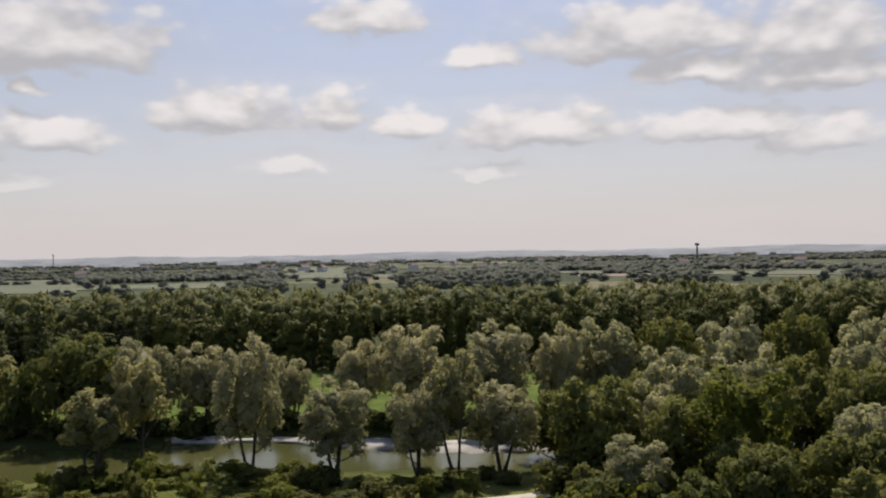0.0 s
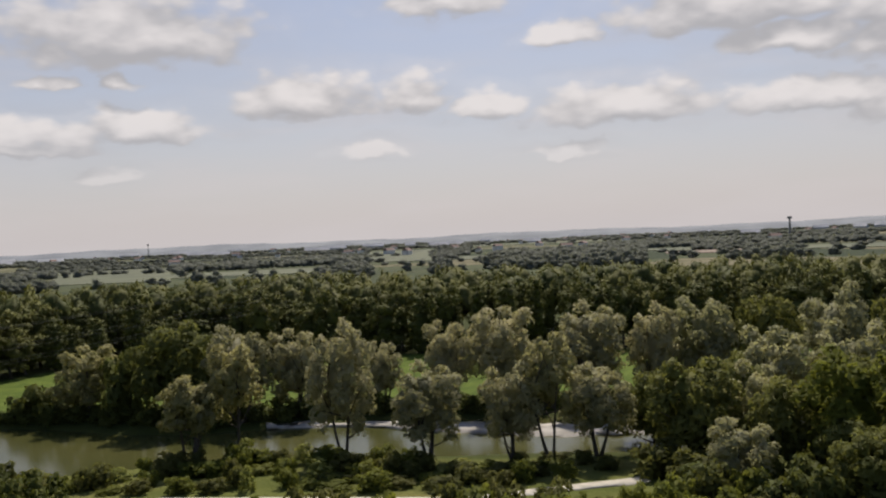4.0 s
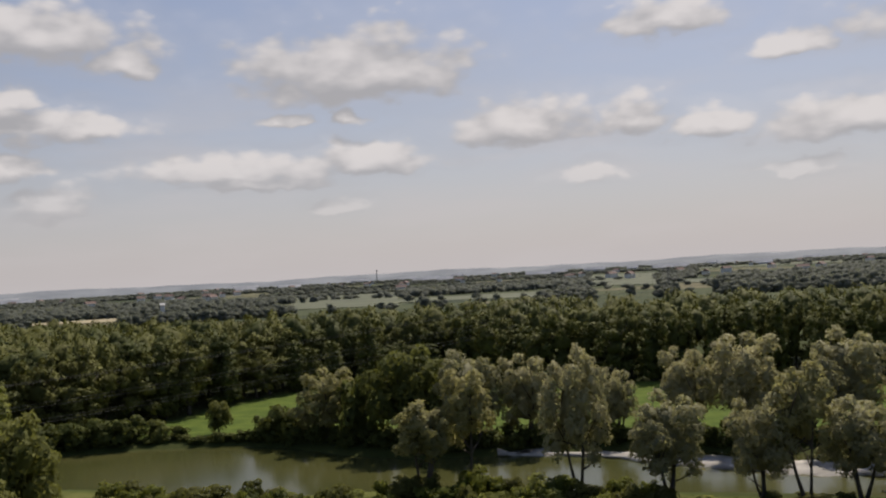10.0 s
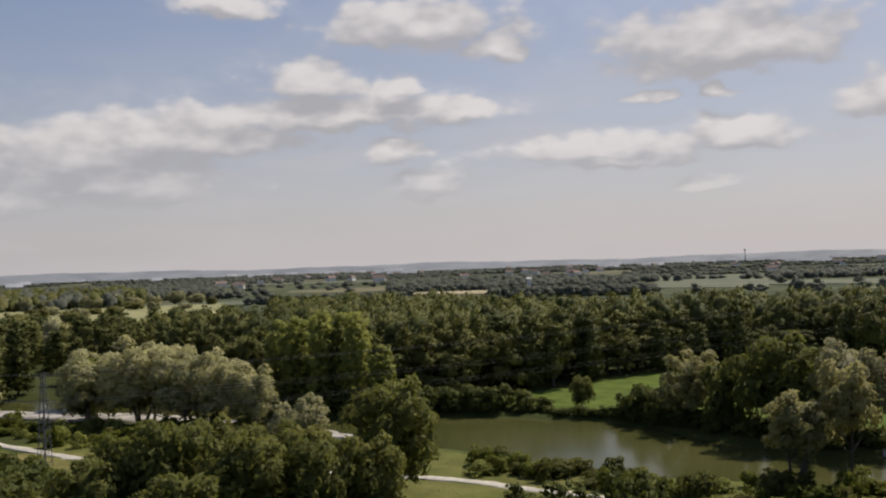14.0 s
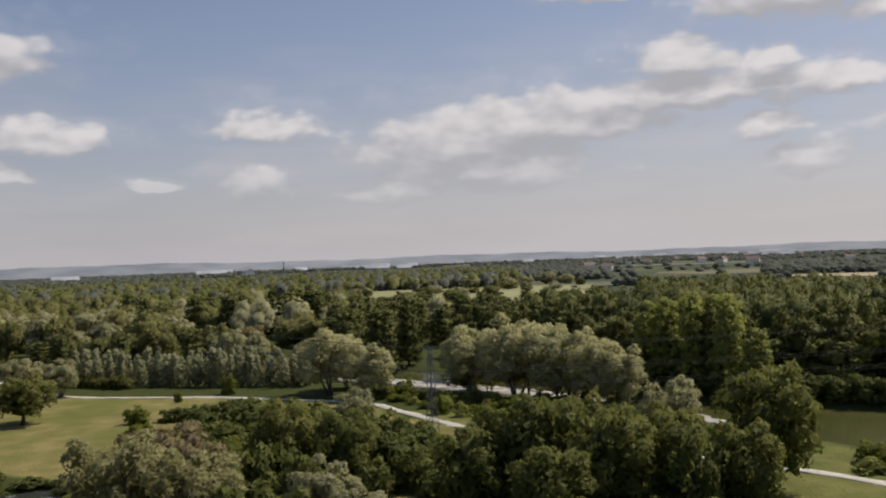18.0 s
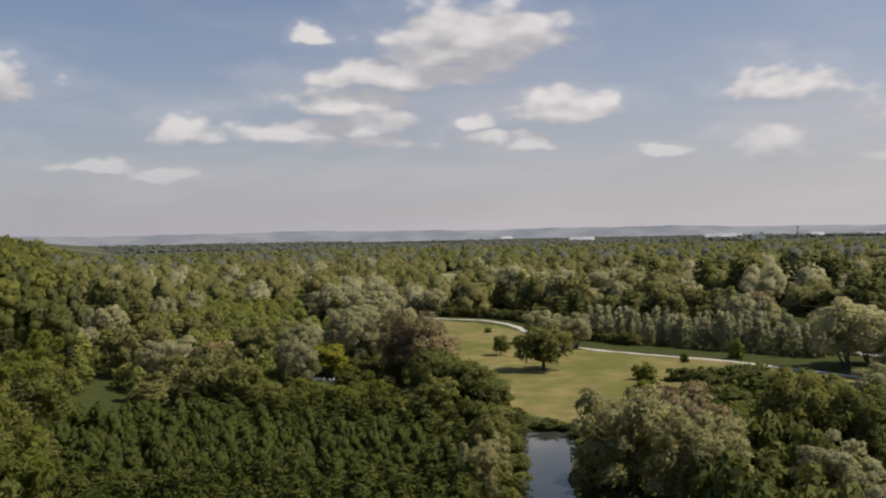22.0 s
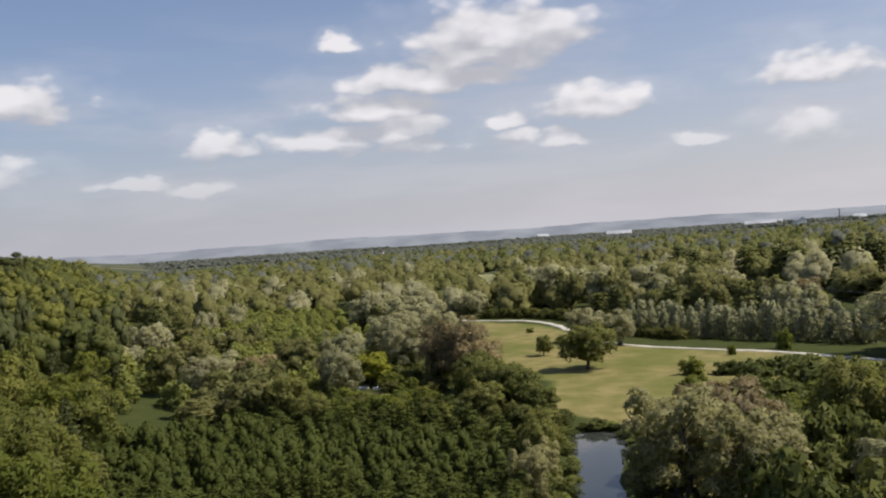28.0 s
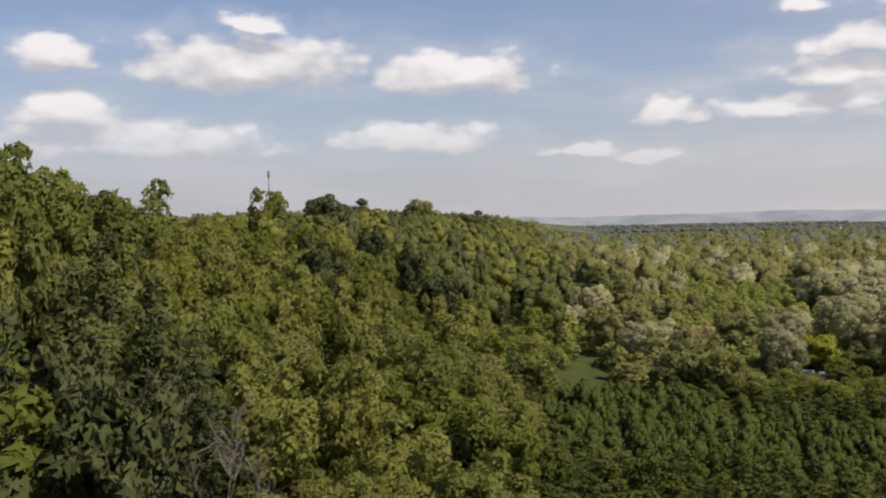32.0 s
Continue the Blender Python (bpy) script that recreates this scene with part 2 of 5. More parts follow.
# clear sky paling into haze towards the skyline, brighter below the sun
clear = mix_col(wt, 1.0, sky.outputs[0], (SKY * 0.94, SKY * 0.98, SKY * 1.06), "MULTIPLY")
haze = mix_col(wt, ramp01(wt, toward, 0.0, 1.0), (0.44, 0.44, 0.48), (0.67, 0.63, 0.62))
haze_fac = calc(wt, "MULTIPLY", calc(wt, "POWER", 2.718, calc(wt, "MULTIPLY", calc(wt, "MAXIMUM", height, 0.0), calc(wt, "MULTIPLY_ADD", toward, 0.075, -0.15))), 0.97)
air = mix_col(wt, haze_fac, clear, haze)
halo = calc(wt, "MULTIPLY", ramp01(wt, covers[0], -0.6, 0.1), 0.14)
cover = calc(wt, "MULTIPLY", calc(wt, "MAXIMUM", halo, ramp01(wt, covers[0], -0.04, 0.46)), calc(wt, "MULTIPLY_ADD", ramp01(wt, height, 2.0, 8.0), 0.65, 0.27))
lit = ramp01(wt, calc(wt, "SUBTRACT", covers[0], covers[1]), -0.35, 0.85)
cloud = mix_col(wt, lit, mix_col(wt, toward, (0.47, 0.47, 0.49), (0.50, 0.495, 0.50)), mix_col(wt, toward, (0.84, 0.81, 0.78), (0.90, 0.86, 0.83)))
veil_n = wt.nodes.new("ShaderNodeTexNoise")
veil_n.inputs["Scale"].default_value, veil_n.inputs["Detail"].default_value = 1.0, 4.0
veil_p = node(wt, "ShaderNodeVectorMath", op="MULTIPLY")
link(wt, spot.outputs[0], veil_p.inputs[0])
veil_p.inputs[1].default_value = (0.09, 0.42, 1)
link(wt, veil_p.outputs[0], veil_n.inputs["Vector"])
veil = calc(wt, "MULTIPLY", calc(wt, "MULTIPLY", ramp01(wt, veil_n.outputs[0], 0.42, 0.68), ramp01(wt, height, 16.0, 6.0)), 0.32)
air = mix_col(wt, veil, air, mix_col(wt, toward, (0.52, 0.515, 0.54), (0.72, 0.68, 0.67)))
seen = mix_col(wt, cover, air, cloud)
low, high, pick, out = wt.nodes.new("ShaderNodeBackground"), wt.nodes.new("ShaderNodeBackground"), wt.nodes.new("ShaderNodeMixShader"), wt.nodes.new("ShaderNodeOutputWorld")
link(wt, seen, low.inputs[0])
# the higher sky: the same clear blue with scattered cloud
hn = wt.nodes.new("ShaderNodeTexNoise")
hn.inputs["Scale"].default_value, hn.inputs["Detail"].default_value = 3.0, 4.0
link(wt, coord.outputs["Generated"], hn.inputs["Vector"])
link(wt, mix_col(wt, calc(wt, "MULTIPLY", ramp01(wt, hn.outputs[0], 0.52, 0.66), 0.6), clear, (0.62, 0.61, 0.60)), high.inputs[0])
link(wt, calc(wt, "GREATER_THAN", height, 24.0), pick.inputs[0])
link(wt, low.outputs[0], pick.inputs[1])
link(wt, high.outputs[0], pick.inputs[2])
link(wt, pick.outputs[0], out.inputs[0])


# ---- materials ----
def material(name):
    m = bpy.data.materials.new(name)
    m.use_nodes = True
    return m, m.node_tree, m.node_tree.nodes["Principled BSDF"]


def noise_tex(t, scale, detail=3.0, where="Object"):
    c = t.nodes.new("ShaderNodeTexCoord")
    n = t.nodes.new("ShaderNodeTexNoise")
    n.inputs["Scale"].default_value, n.inputs["Detail"].default_value = scale, detail
    link(t, c.outputs[where], n.inputs["Vector"])
    return n.outputs[0]


def bump(t, b, h, strength, distance):
    n = t.nodes.new("ShaderNodeBump")
    n.inputs["Strength"].default_value, n.inputs["Distance"].default_value = strength, distance
    link(t, h, n.inputs["Height"])
    link(t, n.outputs[0], b.inputs["Normal"])


def leaf_material(name, dark, light, through_light=0.35, spread=1.0, patches=0.45, gloss=0.07):
    """Foliage: hue varies from tree to tree, from leaf to leaf and in broad patches; light passes through the leaves."""
    m, t, b = material(name)
    info, geo = t.nodes.new("ShaderNodeObjectInfo"), t.nodes.new("ShaderNodeNewGeometry")
    patch = noise_tex(t, patches, 2.0)
    v = calc(t, "MULTIPLY_ADD", geo.outputs["Random Per Island"], 0.2, calc(t, "MULTIPLY_ADD", info.outputs["Random"], 0.38 * spread, calc(t, "MULTIPLY_ADD", patch, 0.55, -0.095)), clamp=True)
    col = mix_col(t, v, dark, light)
    warm = mix_col(t, calc(t, "MULTIPLY", info.outputs["Random"], 0.3 * spread), col, (light[0] * 1.12, light[1] * 0.97, light[2] * 0.75))
    link(t, warm, b.inputs["Base Color"])
    b.inputs["Roughness"].default_value = 0.65
    b.inputs["Specular IOR Level"].default_value = gloss
    tl = t.nodes.new("ShaderNodeBsdfTranslucent")
    link(t, mix_col(t, 0.5, warm, (light[0] * 1.3, light[1] * 1.3, light[2] * 0.75)), tl.inputs[0])
    ms = t.nodes.new("ShaderNodeMixShader")
    ms.inputs[0].default_value = through_light
    link(t, b.outputs[0], ms.inputs[1])
    link(t, tl.outputs[0], ms.inputs[2])
    link(t, ms.outputs[0], t.nodes["Material Output"].inputs[0])
    return m


M_WILLOW = leaf_material("willow_leaves", (0.160, 0.162, 0.090), (0.510, 0.480, 0.300), 0.40, 0.6, gloss=0.16)
M_WILLOW_GREY = leaf_material("grey_willow_leaves", (0.180, 0.188, 0.104), (0.490, 0.470, 0.295), 0.45, 0.5, gloss=0.14)
M_WILLOW_WARM = leaf_material("olive_willow_leaves", (0.145, 0.149, 0.070), (0.460, 0.430, 0.222), 0.42, 0.6, gloss=0.12)
M_FOREST = leaf_material("broadleaf_forest_leaves", (0.052, 0.065, 0.021), (0.142, 0.150, 0.047), 0.15, 0.9, 0.06)
M_OAK = leaf_material("oak_leaves", (0.078, 0.095, 0.029), (0.230, 0.233, 0.074), 0.40, 0.7)
M_SHRUB = leaf_material("shrub_leaves", (0.058, 0.070, 0.020), (0.171, 0.172, 0.056), 0.42, 0.8)
M_BRIGHT = leaf_material("fresh_green_leaves", (0.075, 0.100, 0.018), (0.214, 0.225, 0.050), 0.45, 0.5)
M_PLANT = leaf_material("plantation_leaves", (0.033, 0.046, 0.011), (0.106, 0.123, 0.029), 0.3, 0.8)
M_CONIFER = leaf_material("spruce_needles", (0.036, 0.046, 0.018), (0.110, 0.118, 0.046), 0.2, 0.5)
M_HILL = leaf_material("hillside_leaves", (0.064, 0.083, 0.020), (0.230, 0.238, 0.064), 0.38, 1.0)
M_BROWN = leaf_material("grey_brown_twigs", (0.145, 0.120, 0.068), (0.330, 0.272, 0.158), 0.35)
# far woods: distance haze mixed into the leaf colour, paler and greyer
M_HAZED_FARWOOD = leaf_material("haze_tinted_leaves", (0.130, 0.148, 0.128), (0.195, 0.208, 0.172), 0.45, 1.0, 0.03)
M_THICKET = leaf_material("thicket_leaves", (0.054, 0.070, 0.020), (0.158, 0.172, 0.052), 0.3, 0.7)
M_TAN = leaf_material("tan_willow_leaves", (0.265, 0.268, 0.142), (0.565, 0.535, 0.325), 0.4, 0.5)
M_SILVER = leaf_material("silver_poplar_leaves", (0.190, 0.205, 0.120), (0.450, 0.445, 0.300), 0.42, 0.6)
M_MIXED = leaf_material("mixed_wood_leaves", (0.095, 0.106, 0.038), (0.250, 0.244, 0.098), 0.38, 0.8, 0.06)
M_DEEP = leaf_material("tall_wood_leaves", (0.062, 0.075, 0.025), (0.162, 0.167, 0.055), 0.17, 0.9, 0.07)
M_YOUNG = leaf_material("young_growth_leaves", (0.140, 0.165, 0.042), (0.350, 0.365, 0.115), 0.45, 0.6)
M_YELLOW = leaf_material("yellow_leaves", (0.150, 0.165, 0.020), (0.330, 0.335, 0.050), 0.4)


def bark_material(name, a, b_):
    m, t, b = material(name)
    n = noise_tex(t, 6.0, 5.0)
    link(t, mix_col(t, n, a, b_), b.inputs["Base Color"])
    b.inputs["Roughness"].default_value = 0.9
    bump(t, b, n, 0.6, 0.05)
    return m


M_BARK = bark_material("bark", (0.035, 0.028, 0.02), (0.12, 0.10, 0.075))
M_DEAD = bark_material("dead_wood", (0.085, 0.075, 0.056), (0.20, 0.175, 0.135))


def ground_material():
    """Grass: fresh, dry or woodland floor by the kind stored on the sheet, with mown streaks and patches."""
    m, t, b = material("grass_ground")
    at = t.nodes.new("ShaderNodeAttribute")
    at.attribute_name = "ground_kind"
    s = t.nodes.new("ShaderNodeSeparateColor")
    link(t, at.outputs["Color"], s.inputs[0])
    broad, mid, fine = noise_tex(t, 0.035, 4.0), noise_tex(t, 0.22, 4.0), noise_tex(t, 2.2, 4.0)
    fresh = mix_col(t, ramp01(t, mid, 0.3, 0.7), (0.075, 0.115, 0.018), (0.130, 0.175, 0.030))
    dry = mix_col(t, ramp01(t, mid, 0.32, 0.68), (0.185, 0.165, 0.055), (0.290, 0.235, 0.095))
    dry = mix_col(t, calc(t, "MULTIPLY", ramp01(t, broad, 0.40, 0.62), 0.75), dry, (0.125, 0.140, 0.032))
    c = mix_col(t, s.outputs[0], fresh, dry)
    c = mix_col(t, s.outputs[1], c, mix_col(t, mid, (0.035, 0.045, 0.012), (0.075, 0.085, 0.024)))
    # the far plain: a patchwork of fields
    plots, place, wide = t.nodes.new("ShaderNodeTexVoronoi"), t.nodes.new("ShaderNodeTexCoord"), t.nodes.new("ShaderNodeSeparateColor")
    plots.inputs["Scale"].default_value = 0.0075
    link(t, place.outputs["Object"], plots.inputs["Vector"])
    link(t, plots.outputs["Color"], wide.inputs[0])
    crop = mix_col(t, ramp01(t, wide.outputs[0], 0.3, 0.6), (0.045, 0.060, 0.034), (0.098, 0.112, 0.056))
    crop = mix_col(t, ramp01(t, wide.outputs[1], 0.68, 0.85), crop, (0.235, 0.205, 0.125))
    c = mix_col(t, s.outputs[2], c, mix_col(t, ramp01(t, broad, 0.35, 0.65), crop, mix_col(t, 0.5, crop, (0.07, 0.08, 0.05))))
    c = mix_col(t, calc(t, "MULTIPLY", fine, 0.5), c, mix_col(t, 0.5, c, (0.02, 0.03, 0.005)))
    link(t, c, b.inputs["Base Color"])
    b.inputs["Roughness"].default_value = 0.95
    b.inputs["Specular IOR Level"].default_value = 0.1
    bump(t, b, fine, 0.8, 0.25)
    return m


def plain_material(name, a, b_, scale, rough=0.9, relief=0.05, detail=4.0):
    m, t, b = material(name)
    n = noise_tex(t, scale, detail)
    link(t, mix_col(t, ramp01(t, n, 0.3, 0.7), a, b_), b.inputs["Base Color"])
    b.inputs["Roughness"].default_value = rough
    bump(t, b, n, 0.5, relief)
    return m


def water_material(name, a, b_, rough):
    m, t, b = material(name)
    n = noise_tex(t, 0.05, 3.0)
    link(t, mix_col(t, ramp01(t, n, 0.35, 0.65), a, b_), b.inputs["Base Color"])
    b.inputs["Roughness"].default_value = rough
    b.inputs["IOR"].default_value = 1.33
    bump(t, b, noise_tex(t, 0.9, 3.0), 0.12, 0.05)
    return m


M_GROUND = ground_material()
M_PATH = plain_material("pale_gravel", (0.38, 0.35, 0.29), (0.55, 0.51, 0.43), 0.8)
M_SAND = plain_material("gravel_bar", (0.26, 0.24, 0.21), (0.44, 0.41, 0.37), 0.35, relief=0.2)
M_MUD = plain_material("wet_brown_mud", (0.035, 0.022, 0.016), (0.085, 0.050, 0.036), 0.6, 0.5)
M_WATER = water_material("river_water", (0.064, 0.068, 0.021), (0.084, 0.084, 0.029), 0.16)
M_POND = water_material("pond_water", (0.03, 0.035, 0.03), (0.05, 0.052, 0.045), 0.06)
M_STEEL = plain_material("galvanised_steel", (0.10, 0.10, 0.10), (0.20, 0.20, 0.19), 3.0, 0.55, 0.01)
M_WALL = plain_material("white_render", (0.62, 0.60, 0.56), (0.80, 0.78, 0.74), 0.3)
M_ROOF = plain_material("red_roof_tiles", (0.17, 0.11, 0.09), (0.27, 0.19, 0.16), 0.8)
M_HALL = plain_material("pale_sheet_metal", (0.34, 0.35, 0.37), (0.52, 0.52, 0.54), 0.05)
M_CABLE = plain_material("dark_aluminium_cable", (0.02, 0.02, 0.02), (0.05, 0.05, 0.05), 0.5, 0.7, 0.001)
M_CROP_A = plain_material("green_crop", (0.070, 0.083, 0.040), (0.115, 0.124, 0.062), 0.02)
M_CROP_D = plain_material("pale_green_crop", (0.190, 0.190, 0.070), (0.280, 0.265, 0.110), 0.02)
M_CROP_B = plain_material("ripe_crop", (0.26, 0.215, 0.12), (0.36, 0.30, 0.17), 0.02)
M_CROP_C = plain_material("ploughed_field", (0.17, 0.125, 0.09), (0.26, 0.19, 0.14), 0.02)


# ---- lie of the land ----
WATER_Z = -1.0
NEAR_BANK = [(260, 134), (120, 134), (40, 130), (-11, 127), (-33, 124), (-56, 122), (-75, 113), (-92, 111), (-110, 111), (-124, 106), (-145, 103), (-172, 95), (-196, 83), (-220, 71), (-250, 60), (-300, 48), (-380, 40)]
FAR_BANK = [(-380, 62), (-300, 70), (-252, 82), (-240, 93), (-229, 101), (-190, 113), (-153, 119), (-140, 133), (-126, 141), (-109, 147), (-96, 146), (-83, 142), (-70, 141), (-58, 145), (-40, 153), (-10, 154), (40, 153), (120, 158), (260, 160)]
RIVER = NEAR_BANK + FAR_BANK
POND = [(-147, -8.5), (-147.5, -3), (-146, -0.5), (-138, 0.5), (-128, 0.0), (-118, -0.5), (-108, 0.6), (-98, 0.4), (-88, -1), (-88, -9), (-100, -8.5), (-112, -7), (-124, -7), (-136, -8.2)]
HILL_TURN = radians(118.6)
HILL_AWAY = np.array((-math.sin(HILL_TURN), math.cos(HILL_TURN)))
HILL_UP = np.array((-math.cos(HILL_TURN), -math.sin(HILL_TURN)))


def inside(poly, x, y):
    x, y = np.asarray(x, float), np.asarray(y, float)
    r = np.zeros(x.shape, bool)
    for (ax, ay), (bx, by) in zip(poly, poly[1:] + poly[:1]):
        r ^= ((ay > y) != (by > y)) & (x < (bx - ax) * (y - ay) / (by - ay + 1e-12) + ax)
    return r


def edge_distance(poly, x, y, closed=True):
    x, y = np.asarray(x, float), np.asarray(y, float)
    d = np.full(x.shape, 1e9)
    for (ax, ay), (bx, by) in zip(poly, poly[1:] + (poly[:1] if closed else [])):
        ux, uy = bx - ax, by - ay
        k = np.clip(((x - ax) * ux + (y - ay) * uy) / (ux * ux + uy * uy + 1e-12), 0, 1)
        d = np.minimum(d, np.hypot(x - ax - k * ux, y - ay - k * uy))
    return d


def hill(x, y):
    s = np.asarray(x) * HILL_UP[0] + np.asarray(y) * HILL_UP[1] - 6.0
    rise = 0.43 * np.logaddexp(0, s / 7.0) * 7.0
    return 23.5 - np.logaddexp(0, (23.5 - rise) / 3.0) * 3.0


def ground_z(x, y):
    x, y = np.asarray(x, float), np.asarray(y, float)
    z = np.maximum(hill(x, y), 0) + 0.25 * np.sin(x * 0.06 + 1) * np.sin(y * 0.05)
    for poly, deep in ((RIVER, 2.2), (POND, 1.9)):
        ins, d = inside(poly, x, y), edge_distance(poly, x, y)
        bank = np.clip(1 - d / 4.5, 0, 1)
        z = np.where(ins, -0.75 - np.minimum(d * 0.5, deep - 0.75), z * np.clip(d / 6, 0, 1) - 0.75 * bank * bank * np.where(ins, 0, 1))
    return z


def fast_mesh(name, v, f, mat, smooth=False, normals=None):
    me = bpy.data.meshes.new(name)
    v, f = np.ascontiguousarray(v, np.float32), np.ascontiguousarray(f, np.int32)
    k = f.shape[1]
    me.vertices.add(len(v))
    me.vertices.foreach_set("co", v.ravel())
    me.loops.add(f.size)
    me.loops.foreach_set("vertex_index", f.ravel())
    me.polygons.add(len(f))
    me.polygons.foreach_set("loop_start", np.arange(0, f.size, k, dtype=np.int32))
    if smooth:
        me.polygons.foreach_set("use_smooth", np.ones(len(f), bool))
    me.update(calc_edges=True)
    if normals is not None:
        me.normals_split_custom_set_from_vertices(np.ascontiguousarray(normals, np.float32))
    me.materials.append(mat)
    return me


def part(name, mesh, parent, label=""):
    ob = new(name, mesh)
    ob.parent = parent
    return tagged(ob, label) if label else ob


def graded(lo, hi, step, reach, grow=1.16):
    """Even steps from lo to hi, then widening out to reach on both sides."""
    mid = list(np.arange(lo, hi + 0.1, step))
    d, right = step, [mid[-1]]
    while right[-1] < reach:
        d *= grow
        right.append(right[-1] + d)
    d, left = step, [mid[0]]
    while left[-1] > -reach:
        d *= grow
        left.append(left[-1] - d)
    return np.array(left[:0:-1] + mid + right[1:])


PARK = [(-328, -50), (-305, -24), (-286, -17), (-250, -5), (-234, 12), (-221, 30), (-208, 40), (-190, 57), (-150, 64), (-138, 62), (-100, 60), (-92, 40), (-100, 15), (-140, 8), (-150, -2), (-160, -16), (-190, -14), (-225, -32), (-270, -48)]
FAR_MEADOW = [(-150, 136), (-143, 168), (-140, 208), (-124, 224), (-54, 230), (60, 240), (60, 162), (-40, 162), (-70, 150), (-110, 155), (-126, 148)]
NEAR_STRIP = [(-175, 62), (-140, 60), (-95, 70), (-60, 76), (20, 90), (60, 120), (-10, 122), (-60, 118), (-120, 104), (-170, 90)]


def build_ground():
    xs, ys = graded(-345, 110, 2.8, 4600), graded(-110, 250, 2.8, 4600)
    gx, gy = np.meshgrid(xs, ys, indexing="ij")
    gz = ground_z(gx, gy)
    n, m = gx.shape
    v = np.stack([gx.ravel(), gy.ravel(), gz.ravel()], 1)
    i = np.arange(n * m).reshape(n, m)
    f = np.stack([i[:-1, :-1].ravel(), i[1:, :-1].ravel(), i[1:, 1:].ravel(), i[:-1, 1:].ravel()], 1)
    me = fast_mesh("ground", v, f, M_GROUND, True)
    x, y = v[:, 0], v[:, 1]
    park, meadow, strip = inside(PARK, x, y), inside(FAR_MEADOW, x, y), inside(NEAR_STRIP, x, y)
    far = np.hypot(x, y) > 560
    kind = np.zeros((len(v), 4), np.float32)
    kind[:, 0] = park * 1.0 + strip * 0.6
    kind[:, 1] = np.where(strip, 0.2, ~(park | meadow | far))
    kind[:, 2] = far
    kind[:, 3] = 1
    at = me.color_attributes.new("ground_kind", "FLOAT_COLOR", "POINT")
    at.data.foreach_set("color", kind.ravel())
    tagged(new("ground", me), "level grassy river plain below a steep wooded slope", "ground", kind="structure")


def polygon_sheet(name, poly, z, mat, label, category, drop=0.0):
    bm = bmesh.new()
    face = bm.faces.new([bm.verts.new((x, y, z)) for x, y in poly])
    if face.normal.z < 0:
        face.normal_flip()
    bmesh.ops.triangulate(bm, faces=[face])
    if drop:
        low = bmesh.ops.extrude_face_region(bm, geom=list(bm.faces))
        for e in low["geom"]:
            if isinstance(e, bmesh.types.BMVert):
                e.co.z -= drop
    bmesh.ops.recalc_face_normals(bm, faces=bm.faces)
    me = bpy.data.meshes.new(name)
    bm.to_mesh(me)
    me.materials.append(mat)
    return tagged(new(name, me), label, category, kind="structure")


def smooth_line(pts, step=2.0):
    """Catmull-Rom through the points."""
    p = np.array([pts[0], *pts, pts[-1]], float)
    out = []
    for i in range(1, len(p) - 2):
        n = max(2, int(np.linalg.norm(p[i + 1] - p[i]) / step))
        t = np.linspace(0, 1, n, endpoint=False)[:, None]
        a, b, c, d = p[i - 1], p[i], p[i + 1], p[i + 2]
        out.append(0.5 * (2 * b + (c - a) * t + (2 * a - 5 * b + 4 * c - d) * t * t + (3 * b - a - 3 * c + d) * t ** 3))
    return np.concatenate(out + [p[-1:]])


def ribbon(name, pts, width, lift, mat, label, category, wobble=0.2, thick=0.12):
    """A low slab laid along a line on the ground, with uneven edges."""
    line = smooth_line(pts)
    d = np.gradient(line, axis=0)
    d /= np.linalg.norm(d, axis=1)[:, None] + 1e-9
    side = np.stack([-d[:, 1], d[:, 0]], 1)
    r = np.random.default_rng(len(line))
    w = np.asarray(width) if np.ndim(width) else np.full(len(line), width)
    if len(w) != len(line):
        w = np.interp(np.linspace(0, 1, len(line)), np.linspace(0, 1, len(w)), w)
    rows = []
    for k, drop in ((-1, thick), (-0.96, 0), (-0.33, -0.03), (0.33, -0.03), (0.96, 0), (1, thick)):
        e = line + side * (k * w / 2 + (r.normal(0, wobble, len(line)) if abs(k) > 0.5 else 0))[:, None]
        rows.append(np.column_stack([e, np.maximum(ground_z(e[:, 0], e[:, 1]), WATER_Z) + lift - drop]))
    v = np.stack(rows, 1)
    n = len(line)
    i = np.arange(n * 6).reshape(n, 6)
    f = np.stack([i[:-1, :-1].ravel(), i[1:, :-1].ravel(), i[1:, 1:].ravel(), i[:-1, 1:].ravel()], 1)
    return tagged(new(name, fast_mesh(name, v.reshape(-1, 3), f, mat, True)), label, category, kind="structure")


build_ground()
polygon_sheet("water", RIVER, WATER_Z, M_WATER, "calm olive-brown river water between wooded banks", "river")
polygon_sheet("water", POND, WATER_Z, M_POND, "dark still pond water mirroring the sky", "pond")
PATH_LINE = [(4, 111.5), (-11, 104.5), (-21, 101), (-60, 98.5), (-85, 95), (-98, 92), (-120, 80), (-149, 67), (-160, 64), (-173, 62), (-188, 59.5), (-200, 50), (-210, 40), (-220, 31), (-233, 13), (-249, -3), (-286, -15), (-308, -22), (-322, -32), (-328, -47), (-350, -80)]
ribbon("path", PATH_LINE, 2.3, 0.07, M_PATH, "pale gravel footpath winding through the river meadow", "path")
ribbon("gravel_bar", [(-57, 145.5), (-51, 147.5), (-38, 148), (-22, 145), (-5, 143), (12, 146), (30, 149)], [1, 3, 7, 8, 8, 6, 2], 0.3, M_SAND, "pale gravel bar along the far river bank", "gravel bar", 0.6, 0.5)
